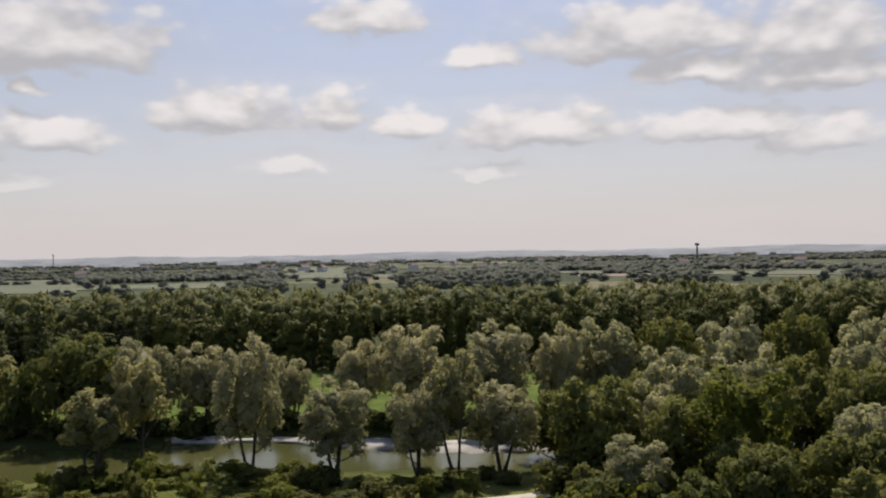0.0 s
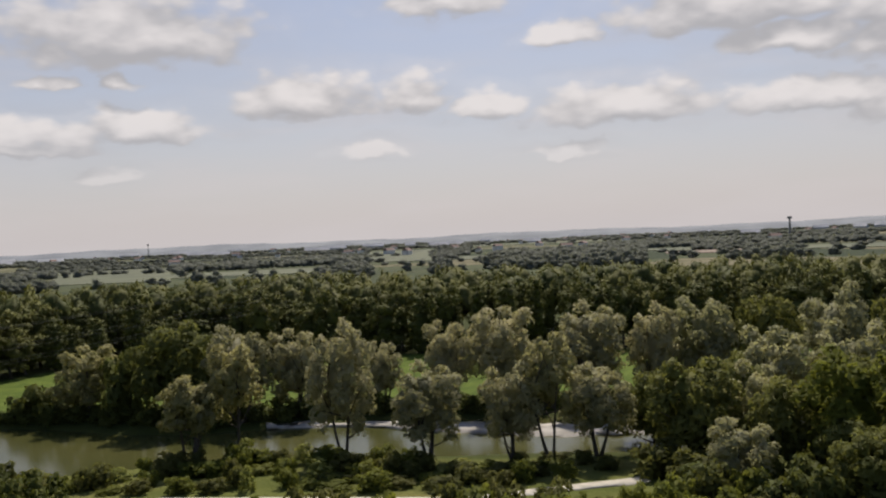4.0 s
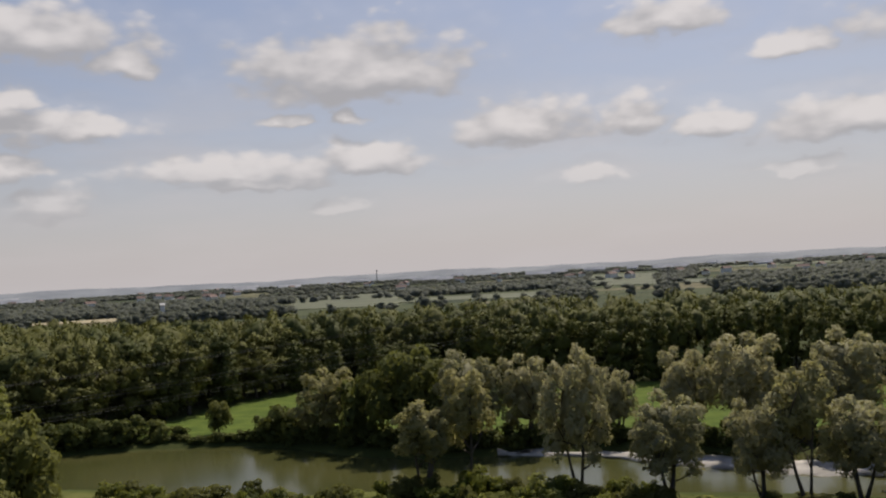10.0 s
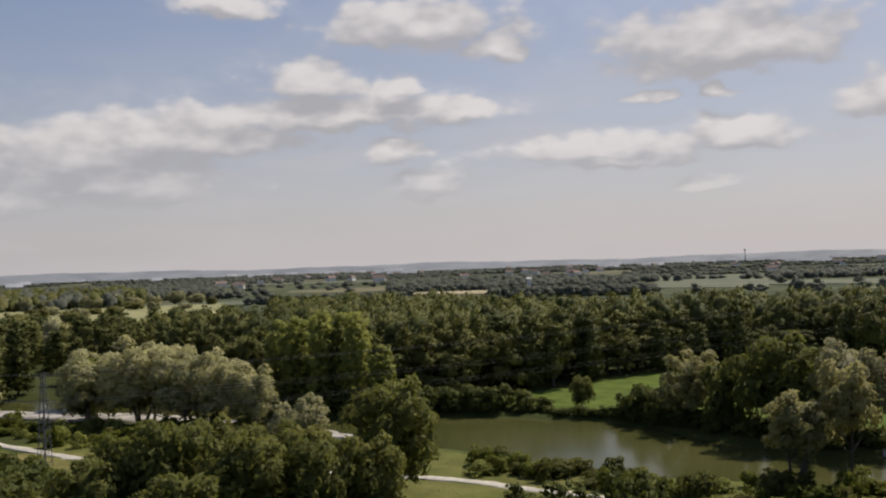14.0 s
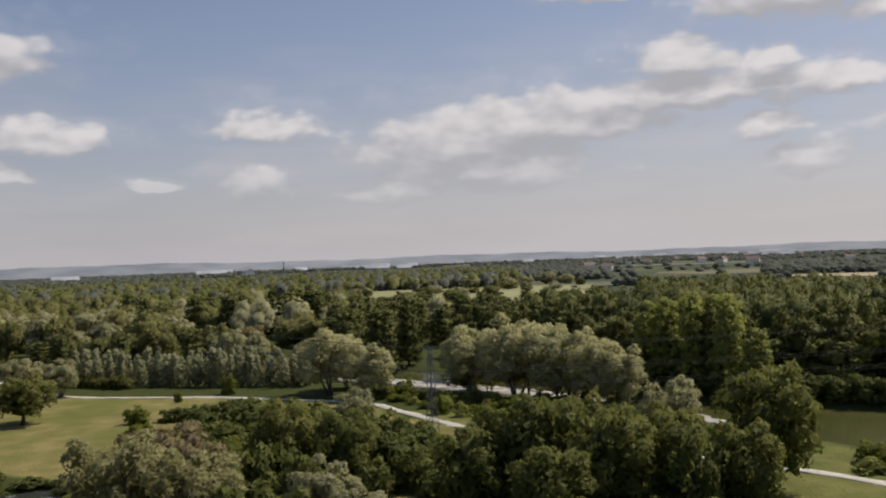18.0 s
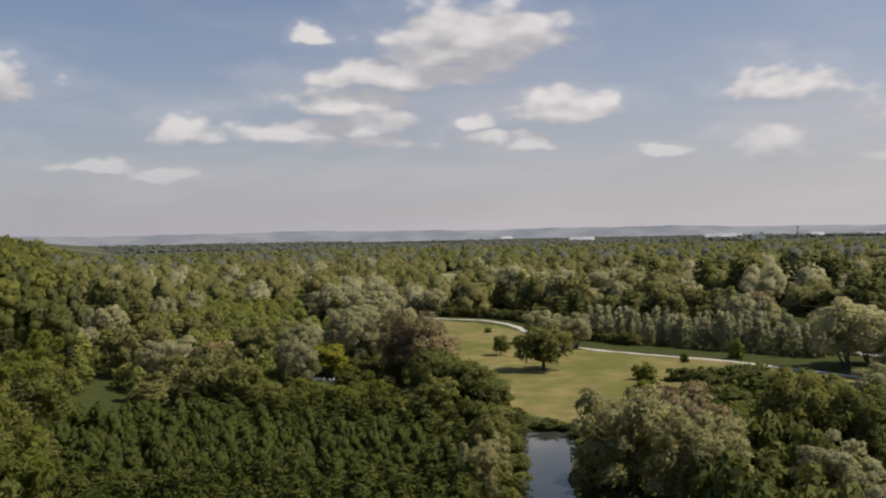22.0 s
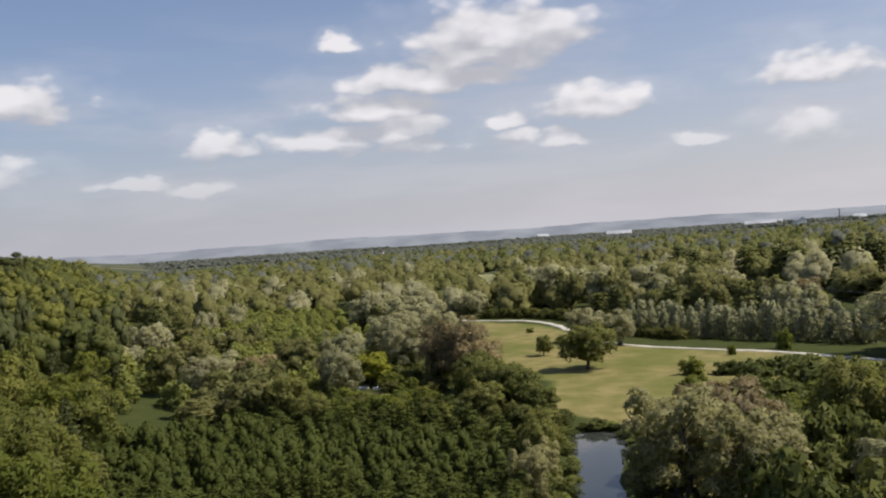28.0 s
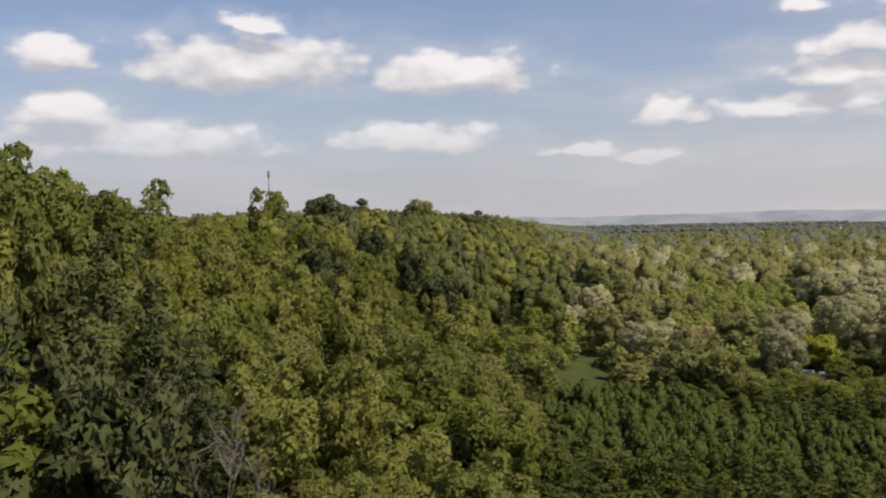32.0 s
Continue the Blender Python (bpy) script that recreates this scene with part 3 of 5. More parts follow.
BEND_BAR = [(-250, 63), (-231, 73), (-216, 81), (-198, 91), (-180, 99), (-168, 103)]
ribbon("gravel_bar", BEND_BAR, [2, 9, 10, 9, 8, 3], 0.3, M_SAND, "pale gravel bar along the near river bank", "gravel bar", 0.6, 0.5)
ribbon("gravel_bar", [(-150, 107), (-142, 107), (-132, 105), (-122, 109)], [2, 4, 4, 2], 0.35, M_SAND, "small heap of pale stones at the water's edge", "gravel bar", 0.6, 0.5)

ribbon("ditch", [(-186, -43), (-184, -47), (-180, -51), (-176, -56)], [2, 4.5, 4, 2], 0.1, M_MUD, "muddy brown ditch beside the pale slabs", "ditch", 0.4, 0.3)


# ---- plants ----
ICO = np.array([(0, 0, 1)] + [(0.894 * math.cos(a), 0.894 * math.sin(a), 0.447) for a in np.arange(5) * math.tau / 5]
               + [(0.894 * math.cos(a), 0.894 * math.sin(a), -0.447) for a in (np.arange(5) + 0.5) * math.tau / 5] + [(0, 0, -1)])
ICO_F = np.array([(0, 1 + i, 1 + (i + 1) % 5) for i in range(5)] + [(1 + i, 6 + i, 1 + (i + 1) % 5) for i in range(5)]
                 + [(1 + (i + 1) % 5, 6 + i, 6 + (i + 1) % 5) for i in range(5)] + [(6 + i, 11, 6 + (i + 1) % 5) for i in range(5)])


def unit(a):
    return a / (np.linalg.norm(a, axis=-1, keepdims=True) + 1e-9)


def leaves(r, blobs, size, density, ratio=1.6, droop=0.0, jitter=0.45):
    """Leaf sprays on a set of clumps (x, y, z, radius, heart): small pointed blades set on the clumps' skins, and leafy hearts within."""
    blobs = np.asarray(blobs, float)
    c, rad, heart = blobs[:, :3], blobs[:, 3], blobs[:, 4]
    count = np.maximum(3, (density * 4 * math.pi * rad ** 2 / size ** 2).astype(int))
    which = np.repeat(np.arange(len(blobs)), count)
    way = unit(r.normal(size=(len(which), 3)))
    way[:, 2] = np.where(way[:, 2] < -0.45, -way[:, 2], way[:, 2])
    p = c[which] + way * (rad[which] * r.uniform(0.74, 1.16, len(which)))[:, None]
    keep = np.ones(len(p), bool)
    for j in range(len(blobs)):
        keep &= (which == j) | (((p - c[j]) ** 2).sum(1) > (0.78 * rad[j]) ** 2)
    p, way = p[keep], way[keep]
    n = unit(way + r.normal(0, jitter, way.shape))
    a = unit(np.cross(n, r.normal(size=n.shape)))
    if droop:
        down = np.tile((0, 0, -1.0), (len(n), 1)) + way * 0.5
        down = unit(down - n * (down * n).sum(1)[:, None])
        a = unit(a * (1 - droop) + down * droop)
    b = np.cross(n, a)
    s = size * r.uniform(0.6, 1.4, (len(p), 1))
    k = ratio ** 0.5
    blade = np.stack([p - a * s * 0.45 * k + b * s * 0.55 / k, p + a * s * 0.8 * k, p - a * s * 0.35 * k - b * s * 0.6 / k], 1).reshape(-1, 3)
    f = np.arange(len(p) * 3).reshape(-1, 3)
    mid = np.array((0, 0, c[:, 2].mean()))
    soft = unit(way * 0.75 + unit(p - mid) * 0.55 + r.normal(0, 0.3 if 0.2 < size < 0.6 else 0.2, p.shape))
    face = np.cross(blade[1::3] - blade[0::3], blade[2::3] - blade[0::3])
    turn = (face * soft).sum(1) < 0
    f[turn] = f[turn][:, ::-1]
    q = heart > 0
    rag = 0.35 if size > 0.06 and size < 0.2 else 1.0
    hearts = (c[q][:, None] + ICO[None] * heart[q][:, None, None] * (1 - rag * r.uniform(-0.1, 0.5, (int(q.sum()), 12, 1)))).reshape(-1, 3)
    hf = (np.arange(int(q.sum()))[:, None, None] * 12 + ICO_F[None]).reshape(-1, 3) + len(blade)
    hn = np.tile(ICO, (int(q.sum()), 1))
    hn = unit(hn + r.normal(0, 0.45 * rag, hn.shape))
    return np.concatenate([blade, hearts]), np.concatenate([f, hf]), np.concatenate([np.repeat(soft, 3, 0), hn])


def limb(points, radii, sides=6):
    """A tapered tube through the points."""
    points = np.asarray(points, float)
    d = unit(np.gradient(points, axis=0))
    u = unit(np.cross(d, (0.31, 0.85, 0.13)))
    w = np.cross(d, u)
    a = np.arange(sides) * math.tau / sides
    v = points[:, None] + (u[:, None] * np.cos(a)[:, None] + w[:, None] * np.sin(a)[:, None]) * np.asarray(radii)[:, None, None]
    i = np.arange(len(points) * sides).reshape(-1, sides)
    j = np.roll(i, -1, 1)
    f = np.concatenate([np.stack([i[:-1].ravel(), j[:-1].ravel(), j[1:].ravel()], 1), np.stack([i[:-1].ravel(), j[1:].ravel(), i[1:].ravel()], 1)])
    return v.reshape(-1, 3), f


def join(pieces):
    vs, fs, n = [], [], 0
    for v, f in pieces:
        vs.append(v)
        fs.append(f + n)
        n += len(v)
    return np.concatenate(vs), np.concatenate(fs)


def bent(r, a, b, sag, n=5):
    t = np.linspace(0, 1, n)[:, None]
    a, b = np.asarray(a, float), np.asarray(b, float)
    side = r.normal(0, np.linalg.norm(b - a) * 0.06, 3)
    return a + (b - a) * t + np.sin(t * math.pi) * side + np.array((0, 0, sag)) * np.sin(t * math.pi)


def clumps(r, h, w, low, count, size, profile, hollow=0.55):
    """Clump centres for a crown of height h and breadth w that begins at low*h; profile gives its half-breadth by height 0 to 1."""
    out = []
    for i in range(count):
        u = (i + r.uniform(0, 1)) / count
        turn = i * 2.399 + r.uniform(-0.5, 0.5)
        rad = size * r.uniform(0.75, 1.25) * (0.75 + 0.35 * profile(u))
        reach = max(0.0, profile(u) * w / 2 - rad * 0.6) * r.uniform(hollow, 1.08)
        z = h * (low + (1 - low) * u) - rad * 0.6 * u
        out.append((math.cos(turn) * reach, math.sin(turn) * reach, max(z, rad * 0.6), rad, rad * 0.6))
    return out


def dome(u):
    return math.sin(min(1.0, 0.22 + u * 0.8) * math.pi) ** 0.6 if u > 0.35 else 0.72 + u * 0.75


def column(u):
    return (0.65 + 0.9 * u if u < 0.35 else 1.0) * (1 - max(0.0, u - 0.55) / 0.47 * 0.62)


def cone(u):
    return 1.02 - 0.92 * u


def spire(u):
    return 1.0 - 0.68 * u ** 1.4


def round_head(u):
    return max(0.25, math.sin((0.12 + 0.83 * u) * math.pi)) ** 0.55


def lobed(r, h, w, low, lobes, rough=0.42, sub=7):
    """Clumps for a billowing crown: lobes set round an egg, each lobe a cluster of smaller clumps."""
    a, c = w / 2, h * (1 - low) / 2
    mid = np.array((0, 0, h * (1 + low) / 2))
    out = [(0, 0, mid[2], a * 0.4, a * 0.55), (0, 0, mid[2] + c * 0.35, a * 0.4, a * 0.45), (0, 0, mid[2] - c * 0.4, a * 0.4, a * 0.45)]
    for i in range(lobes):
        zed = -0.85 + 1.78 * (i + 0.5 + r.uniform(-0.3, 0.3)) / lobes
        turn = i * 2.399 + r.uniform(-0.45, 0.45)
        ring = math.sqrt(max(0.0, 1 - abs(zed) ** (2.8 if c < a * 1.4 else 7.0)))
        out_way = np.array((math.cos(turn) * ring, math.sin(turn) * ring, zed))
        big = a * rough * r.uniform(0.75, 1.2) * (1.0 if zed < 0.6 else 0.85)
        ctr = mid + out_way * np.array((a - big * 0.9, a - big * 0.9, c - big * 0.75)) * r.uniform(0.80, 1.12)
        out.append((*ctr, big * 0.82, big * 0.6))
        for j in range(sub):
            d = unit(r.normal(size=3) + out_way * 0.9 + np.array((0, 0, 0.25)))
            rad = big * r.uniform(0.34, 0.52)
            out.append((*(ctr + d * big * 0.78), rad, 0))
    return out


def fir(r, h, w, low):
    """Clumps for a conifer: drooping arms in tiers, each arm a row of small sprays."""
    out = []
    tiers = 15
    for k in range(tiers):
        u = (k + 0.5) / tiers
        z = h * (low + (1 - low) * u)
        reach = w / 2 * (1 - u) ** 0.85 * r.uniform(0.85, 1.15) + 0.25
        arms = 7 if u < 0.7 else 5
        out.append((0, 0, z, 0.25 + 0.22 * reach, 0.2 + 0.2 * reach))
        for a in range(arms):
            turn = (a + 0.5 * (k % 2) + r.uniform(-0.2, 0.2)) * math.tau / arms
            far = reach * r.uniform(0.75, 1.15)
            for q in (0.45, 0.78, 1.05):
                out.append((math.cos(turn) * far * q, math.sin(turn) * far * q, z - 0.28 * far * q * q, (0.14 * far + 0.22) * (1.25 - 0.5 * q), 0))
    return out


def fluted(r, h, w, low, stems=6, steps=7):
    """Clumps for a columnar crown: upright plumes of unequal height side by side."""
    out = []
    for s in range(stems):
        turn, away = s * 2.399 + r.uniform(-0.4, 0.4), 0.0 if s == 0 else w * r.uniform(0.2, 0.36)
        top = h * (0.96 if s == 0 else r.uniform(0.78, 0.95))
        for k in range(steps):
            u = (k + r.uniform(0.3, 0.7)) / steps
            rad = w * 0.2 * (1 - 0.28 * max(0.0, u - 0.55) / 0.45) * r.uniform(0.8, 1.2)
            reach = away * (1 - 0.3 * u) * r.uniform(0.8, 1.2)
            out.append((math.cos(turn) * reach, math.sin(turn) * reach, h * low + (top - h * low) * u, rad, rad * 0.72))
    return out


def make_tree(r, h, w, low, count, size, profile, mat, leaf, density, droop=0.0, stems=1, ratio=1.6, thick=0.022, limbs=9, hollow=0.55, jitter=0.42, lobes=0, rough=0.42):
    """Meshes of one tree: a trunk with limbs, and a crown of many leaf sprays."""
    blobs = fir(r, h, w, low) if profile is cone else fluted(r, h, w, low) if profile is column else lobed(r, h, w, low, lobes, rough) if lobes else clumps(r, h, w, low, count, size, profile, hollow)
    wood = []
    heads = []
    for s in range(stems):
        turn = s * math.tau / stems + r.uniform(0, 1)
        lean = 0.0 if stems == 1 else w * r.uniform(0.10, 0.2)
        foot = (math.cos(turn) * 0.3 * (stems > 1), math.sin(turn) * 0.3 * (stems > 1), -0.4)
        head = (math.cos(turn) * lean, math.sin(turn) * lean, h * r.uniform(0.72, 0.86))
        line = bent(r, foot, head, 0, 6)
        t0 = h * thick * (1 if stems == 1 else 0.72)
        wood.append(limb(line, np.linspace(t0, t0 * 0.2, 6) * np.array((1.35, 1, 1, 1, 1, 1)), 6))
        heads.append(line)
    for i, (x, y, z, rad, _) in enumerate(blobs):
        if i % max(1, len(blobs) // limbs):
            continue
        line = heads[i % stems]
        k = int(np.argmin(np.abs(line[:, 2] - z * 0.68)))
        wood.append(limb(bent(r, line[k], (x, y, z), -0.2, 4), np.linspace(h * thick * 0.36, h * thick * 0.08, 4), 4))
    return join(wood), leaves(r, blobs, leaf, density, ratio, droop, jitter)


KINDS = {}


def kind_of(name, mat, variants, seed, bark=None, **k):
    """Registers the meshes of a kind of tree at a height of 1 scale unit = its own height in metres."""
    made = []
    for i in range(variants):
        r = np.random.default_rng(seed + i)
        (tv, tf), (cv, cf, cn) = make_tree(r, mat=mat, **k)
        made.append((fast_mesh(name + "_trunk", tv, tf, bark or M_BARK, True), fast_mesh(name + "_crown", cv, cf, mat, False, cn)))
    KINDS[name] = (made, k["h"], k["w"], [None] * variants)


PLACED = np.random.default_rng(11)


def plant(kind, x, y, h, w=None, label="", group="", category="tree", name="", z=None):
    """One tree of a kind as a thing of its own: an empty at its foot with a trunk and a crown."""
    meshes, h0, w0, first = KINDS[kind]
    i = int(PLACED.integers(len(meshes)))
    s = h / h0
    sw = s if w is None else w / w0
    if z is None:
        z = float(ground_z(x, y)) - 0.05
    m = pose(x, y, z, 0, 0, PLACED.uniform(0, 360)) @ Matrix.Diagonal((sw, sw, s, 1))
    if first[i] is None:
        e = new(name or kind)
        part("trunk", meshes[i][0], e)
        part("crown", meshes[i][1], e)
        first[i] = e
        e.matrix_basis = m
    else:
        q = first[i]
        keep = q.scale.copy()
        q.scale = (1, 1, 1)
        e = copy_thing(q, m)
        q.scale = keep
        e.name = name or kind
    tagged(e, label, category, group)
    return e


kind_of("willow", M_WILLOW, 4, 100, h=16.0, w=11.5, low=0.12, count=46, size=1.55, profile=dome, leaf=0.34, density=0.62, droop=0.4, stems=3, ratio=2.0, limbs=12, thick=0.024, lobes=24, rough=0.33)
kind_of("grey_willow", M_WILLOW_GREY, 4, 110, h=16.0, w=11.5, low=0.05, count=46, size=1.55, profile=dome, leaf=0.40, density=0.68, droop=0.45, stems=3, ratio=2.2, limbs=9, thick=0.022, lobes=22, rough=0.34)
kind_of("silver_willow", M_TAN, 3, 116, h=16.0, w=11.5, low=0.09, count=46, size=1.55, profile=dome, leaf=0.42, density=0.68, droop=0.45, stems=3, ratio=2.2, limbs=9, thick=0.022, lobes=20, rough=0.36)
kind_of("olive_willow", M_WILLOW_WARM, 3, 120, h=16.0, w=11.0, low=0.03, count=46, size=1.5, profile=dome, leaf=0.36, density=0.72, droop=0.45, stems=2, ratio=2.2, limbs=14, thick=0.024, lobes=24, rough=0.32)
kind_of("slender_willow", M_WILLOW_WARM, 3, 130, h=16.0, w=8.0, low=0.3, count=46, size=1.5, profile=dome, leaf=0.42, density=0.85, droop=0.5, stems=2, ratio=2.2, limbs=14, thick=0.024, lobes=13, rough=0.4)
kind_of("oak", M_OAK, 3, 140, h=13.0, w=11.0, low=0.03, count=40, size=1.6, profile=round_head, leaf=0.46, density=0.75, limbs=12, thick=0.03, lobes=14)
kind_of("maple", M_BRIGHT, 3, 150, h=13.0, w=9.0, low=0.04, count=36, size=1.5, profile=round_head, leaf=0.46, density=0.75, limbs=8, lobes=13)
kind_of("poplar", M_FOREST, 5, 160, h=20.0, w=7.5, low=0.03, count=30, size=1.75, profile=column, leaf=0.52, density=0.5, limbs=5, thick=0.012)
kind_of("aspen", M_YOUNG, 3, 170, h=20.0, w=7.5, low=0.03, count=30, size=1.75, profile=column, leaf=0.5, density=0.7, limbs=5, thick=0.012)
kind_of("beech", M_DEEP, 4, 174, h=17.0, w=9.5, low=0.03, count=34, size=1.6, profile=round_head, leaf=0.5, density=0.66, limbs=4, lobes=15, rough=0.36)
kind_of("hornbeam", M_HILL, 4, 180, h=14.0, w=9.5, low=0.02, count=34, size=1.6, profile=round_head, leaf=0.42, density=0.62, limbs=4, lobes=12)
kind_of("near_hornbeam", M_HILL, 4, 190, h=14.0, w=9.5, low=0.02, count=34, size=1.6, profile=round_head, leaf=0.38, density=0.64, limbs=6, lobes=15, rough=0.4)
kind_of("close_hornbeam", M_HILL, 3, 196, h=14.0, w=9.5, low=0.02, count=34, size=1.6, profile=round_head, leaf=0.22, density=0.78, limbs=8, lobes=17, rough=0.36)
kind_of("dark_shrub", M_THICKET, 3, 235, h=4.0, w=5.0, low=-0.3, count=16, size=0.95, profile=round_head, leaf=0.4, density=0.66, stems=2, limbs=1, thick=0.02, lobes=8, rough=0.5)
kind_of("spruce", M_CONIFER, 3, 200, h=17.0, w=6.5, low=0.04, count=70, size=0.85, profile=cone, leaf=0.42, density=0.6, droop=0.35, ratio=2.4, limbs=3, hollow=0.85, thick=0.012, jitter=0.7)
kind_of("close_spruce", M_CONIFER, 2, 204, h=17.0, w=6.5, low=0.04, count=70, size=0.85, profile=cone, leaf=0.24, density=0.6, droop=0.35, ratio=2.4, limbs=3, hollow=0.85, thick=0.012, jitter=0.7)
kind_of("pine", M_CONIFER, 3, 210, h=17.0, w=9.0, low=0.3, count=26, size=1.35, profile=round_head, leaf=0.5, density=0.9, ratio=1.6, limbs=8, thick=0.016, lobes=11, jitter=0.7)
kind_of("sapling", M_PLANT, 6, 220, h=8.0, w=3.8, low=0.03, count=22, size=0.62, profile=spire, leaf=0.3, density=0.54, limbs=3, thick=0.01, hollow=0.75)
kind_of("feathery_shrub", M_YOUNG, 4, 226, h=6.0, w=5.0, low=0.0, count=22, size=0.75, profile=spire, leaf=0.5, density=0.58, limbs=2, thick=0.01, hollow=0.75)
kind_of("shrub", M_SHRUB, 4, 230, h=4.0, w=5.0, low=-0.3, count=16, size=0.95, profile=round_head, leaf=0.4, density=0.66, stems=2, limbs=1, thick=0.02, lobes=8, rough=0.5)
kind_of("bright_shrub", M_BRIGHT, 3, 240, h=4.0, w=4.6, low=-0.3, count=16, size=0.9, profile=round_head, leaf=0.4, density=0.66, stems=2, limbs=1, thick=0.02, lobes=8, rough=0.5)
kind_of("silver_poplar", M_SILVER, 5, 250, h=8.0, w=3.6, low=0.02, count=20, size=0.62, profile=spire, leaf=0.38, density=0.8, droop=0.1, ratio=1.8, limbs=2, thick=0.012, hollow=0.75)
kind_of("bare_tree", M_BROWN, 2, 260, h=15.0, w=11.0, low=0.06, count=40, size=1.5, profile=dome, leaf=0.42, density=0.65, droop=0.25, stems=3, ratio=2.6, limbs=16, thick=0.022, jitter=0.8, lobes=15)
kind_of("yellow_shrub", M_YELLOW, 1, 270, h=8.0, w=5.0, low=0.05, count=18, size=1.1, profile=round_head, leaf=0.42, density=0.9, stems=2, limbs=5, lobes=9, rough=0.5)

kind_of("far_willow", M_WILLOW_GREY, 4, 280, h=12.0, w=14.0, low=0.02, count=40, size=1.5, profile=dome, leaf=0.85, density=0.95, droop=0.3, stems=2, ratio=1.7, limbs=4, lobes=12)
kind_of("far_oak", M_MIXED, 3, 290, h=13.0, w=12.0, low=0.02, count=40, size=1.5, profile=round_head, leaf=0.85, density=0.95, limbs=3, lobes=12)

# willows along the river
NEAR_WILLOW = "silver-green willow with forked stems on the near river bank"
for x, y, h, w in ((-36, 120.5, 19, 9.5), (-24, 119, 13.3, 10), (-13, 120, 12.8, 8.2), (-2, 123, 12.5, 10)):
    plant("willow", x, y, h, w, NEAR_WILLOW, "near bank willows", name="willow_tree")
for x, y, h, w in ((-57, 117, 12.5, 7.5), (-55.8, 116.2, 12, 6), (-52, 122, 17.8, 7.5), (-8, 121, 17.0, 7)):
    plant("slender_willow", x, y, h, w, "tall olive-green willow with a bare lower trunk beside the river", "near bank willows", name="willow_tree")
FAR_WILLOW = "broad silvery willow on the far river bank"
plant("olive_willow", -92, 150, 13.6, 11.5, "dark olive-green willow on the far river bank", "far bank willows", name="willow_tree")
plant("oak", -74, 147, 17.0, 14, "big dark round-headed tree on the far river bank", name="broadleaf_tree")
for x, y, h, w in ((-62, 147, 16.2, 11), (-54, 152, 15.0, 10), (-28, 156, 15.5, 9), (-19, 157, 17.6, 13), (-4, 157, 17.8, 13), (7, 157, 17.2, 9.5), (-40, 158, 12, 7)):
    plant("willow", x, y, h, w, FAR_WILLOW, "far bank willows", name="willow_tree")
for x, y, h, w in ((-84, 148, 12, 9), (-68, 146, 10, 9), (-101, 149, 6.4, 8), (-105, 150, 4.5, 6), (-128, 145.5, 4.2, 6), (-132, 142, 5, 7), (-136, 139, 5.2, 8), (-140, 135.5, 5, 7), (-144, 131, 5.5, 8), (-149, 126, 6, 8), (-124, 147.5, 2.6, 4), (-155, 121, 5, 8), (-163, 118, 4.5, 7), (-172, 117, 5, 7)):
    plant("dark_shrub", x, y, h, w, "dark green waterside thicket on the far bank", "bank thickets", "bush", name="thicket")
for x, y in smooth_line([(-152, 123), (-142, 135), (-127, 143.5), (-117, 146), (-108, 149), (-97, 148)], 2.3):
    plant("dark_shrub", x + PLACED.uniform(-1, 1), y + PLACED.uniform(-0.5, 1.2), PLACED.uniform(1.0, 2.3), PLACED.uniform(3, 4.5), "low dark brush hanging over the far bank", "far bank brush", "bush", name="waterside_bush")
plant("oak", -118.5, 153, 6.8, 5.2, "small rounded tree at the meadow's edge above the river", name="small_tree")
# woods on the right, along the near bank
WOOD_A = [(10, 118, 13.3, 11, "oak"), (27, 110, 16.0, 12, "maple"), (23, 139, 17.2, 12, "willow"), (34, 140, 17.4, 12.5, "willow"), (15, 159, 18.3, 11, "willow"), (25, 161, 18.5, 11, "oak"), (36, 161, 19, 12, "willow"), (48, 163, 19, 11, "oak"), (60, 161, 19.2, 12, "willow"), (73, 164, 19, 12, "oak"), (14, 105, 8.6, 8, "willow"), (53, 144, 18.8, 11, "willow"), (40, 104, 12.7, 9, "willow"), (46, 124, 14, 11, "oak"), (30, 126, 13, 10, "oak"), (16, 131, 14, 10, "oak"), (5, 135, 12, 9, "oak")]
WOOD_B = [(60, 128, 15, 11, "oak"), (36, 97, 10.5, 10, "oak"), (26, 97, 9.5, 9, "oak"), (50, 108, 12, 10, "oak"), (62, 110, 14, 10, "maple"), (20, 113, 11.5, 9, "oak"), (44, 133, 14, 10, "oak"), (54, 136, 14, 10, "oak"), (36, 131, 12, 9, "oak"), (70, 140, 17, 11, "oak"), (18, 122, 12, 8, "willow"), (44, 150, 15, 10, "oak"), (84, 150, 17, 11, "willow"), (78, 122, 14, 11, "oak"), (35, 88, 8.5, 8, "oak"), (48, 92, 10, 9, "oak"), (60, 94, 10, 9, "oak"), (26, 104, 9, 8, "oak"), (52, 78, 8, 8, "oak"), (40, 78, 7, 7, "oak")]
for x, y, h, w, k in WOOD_A + WOOD_B:
    plant("grey_willow" if k == "willow" else k, x, y, h, w, {"oak": "dark green broadleaf tree in the riverside wood", "maple": "fresh green round-headed tree in the riverside wood", "willow": "grey-green willow among darker trees"}[k], "riverside wood", name="willow_tree" if k == "willow" else "broadleaf_tree")


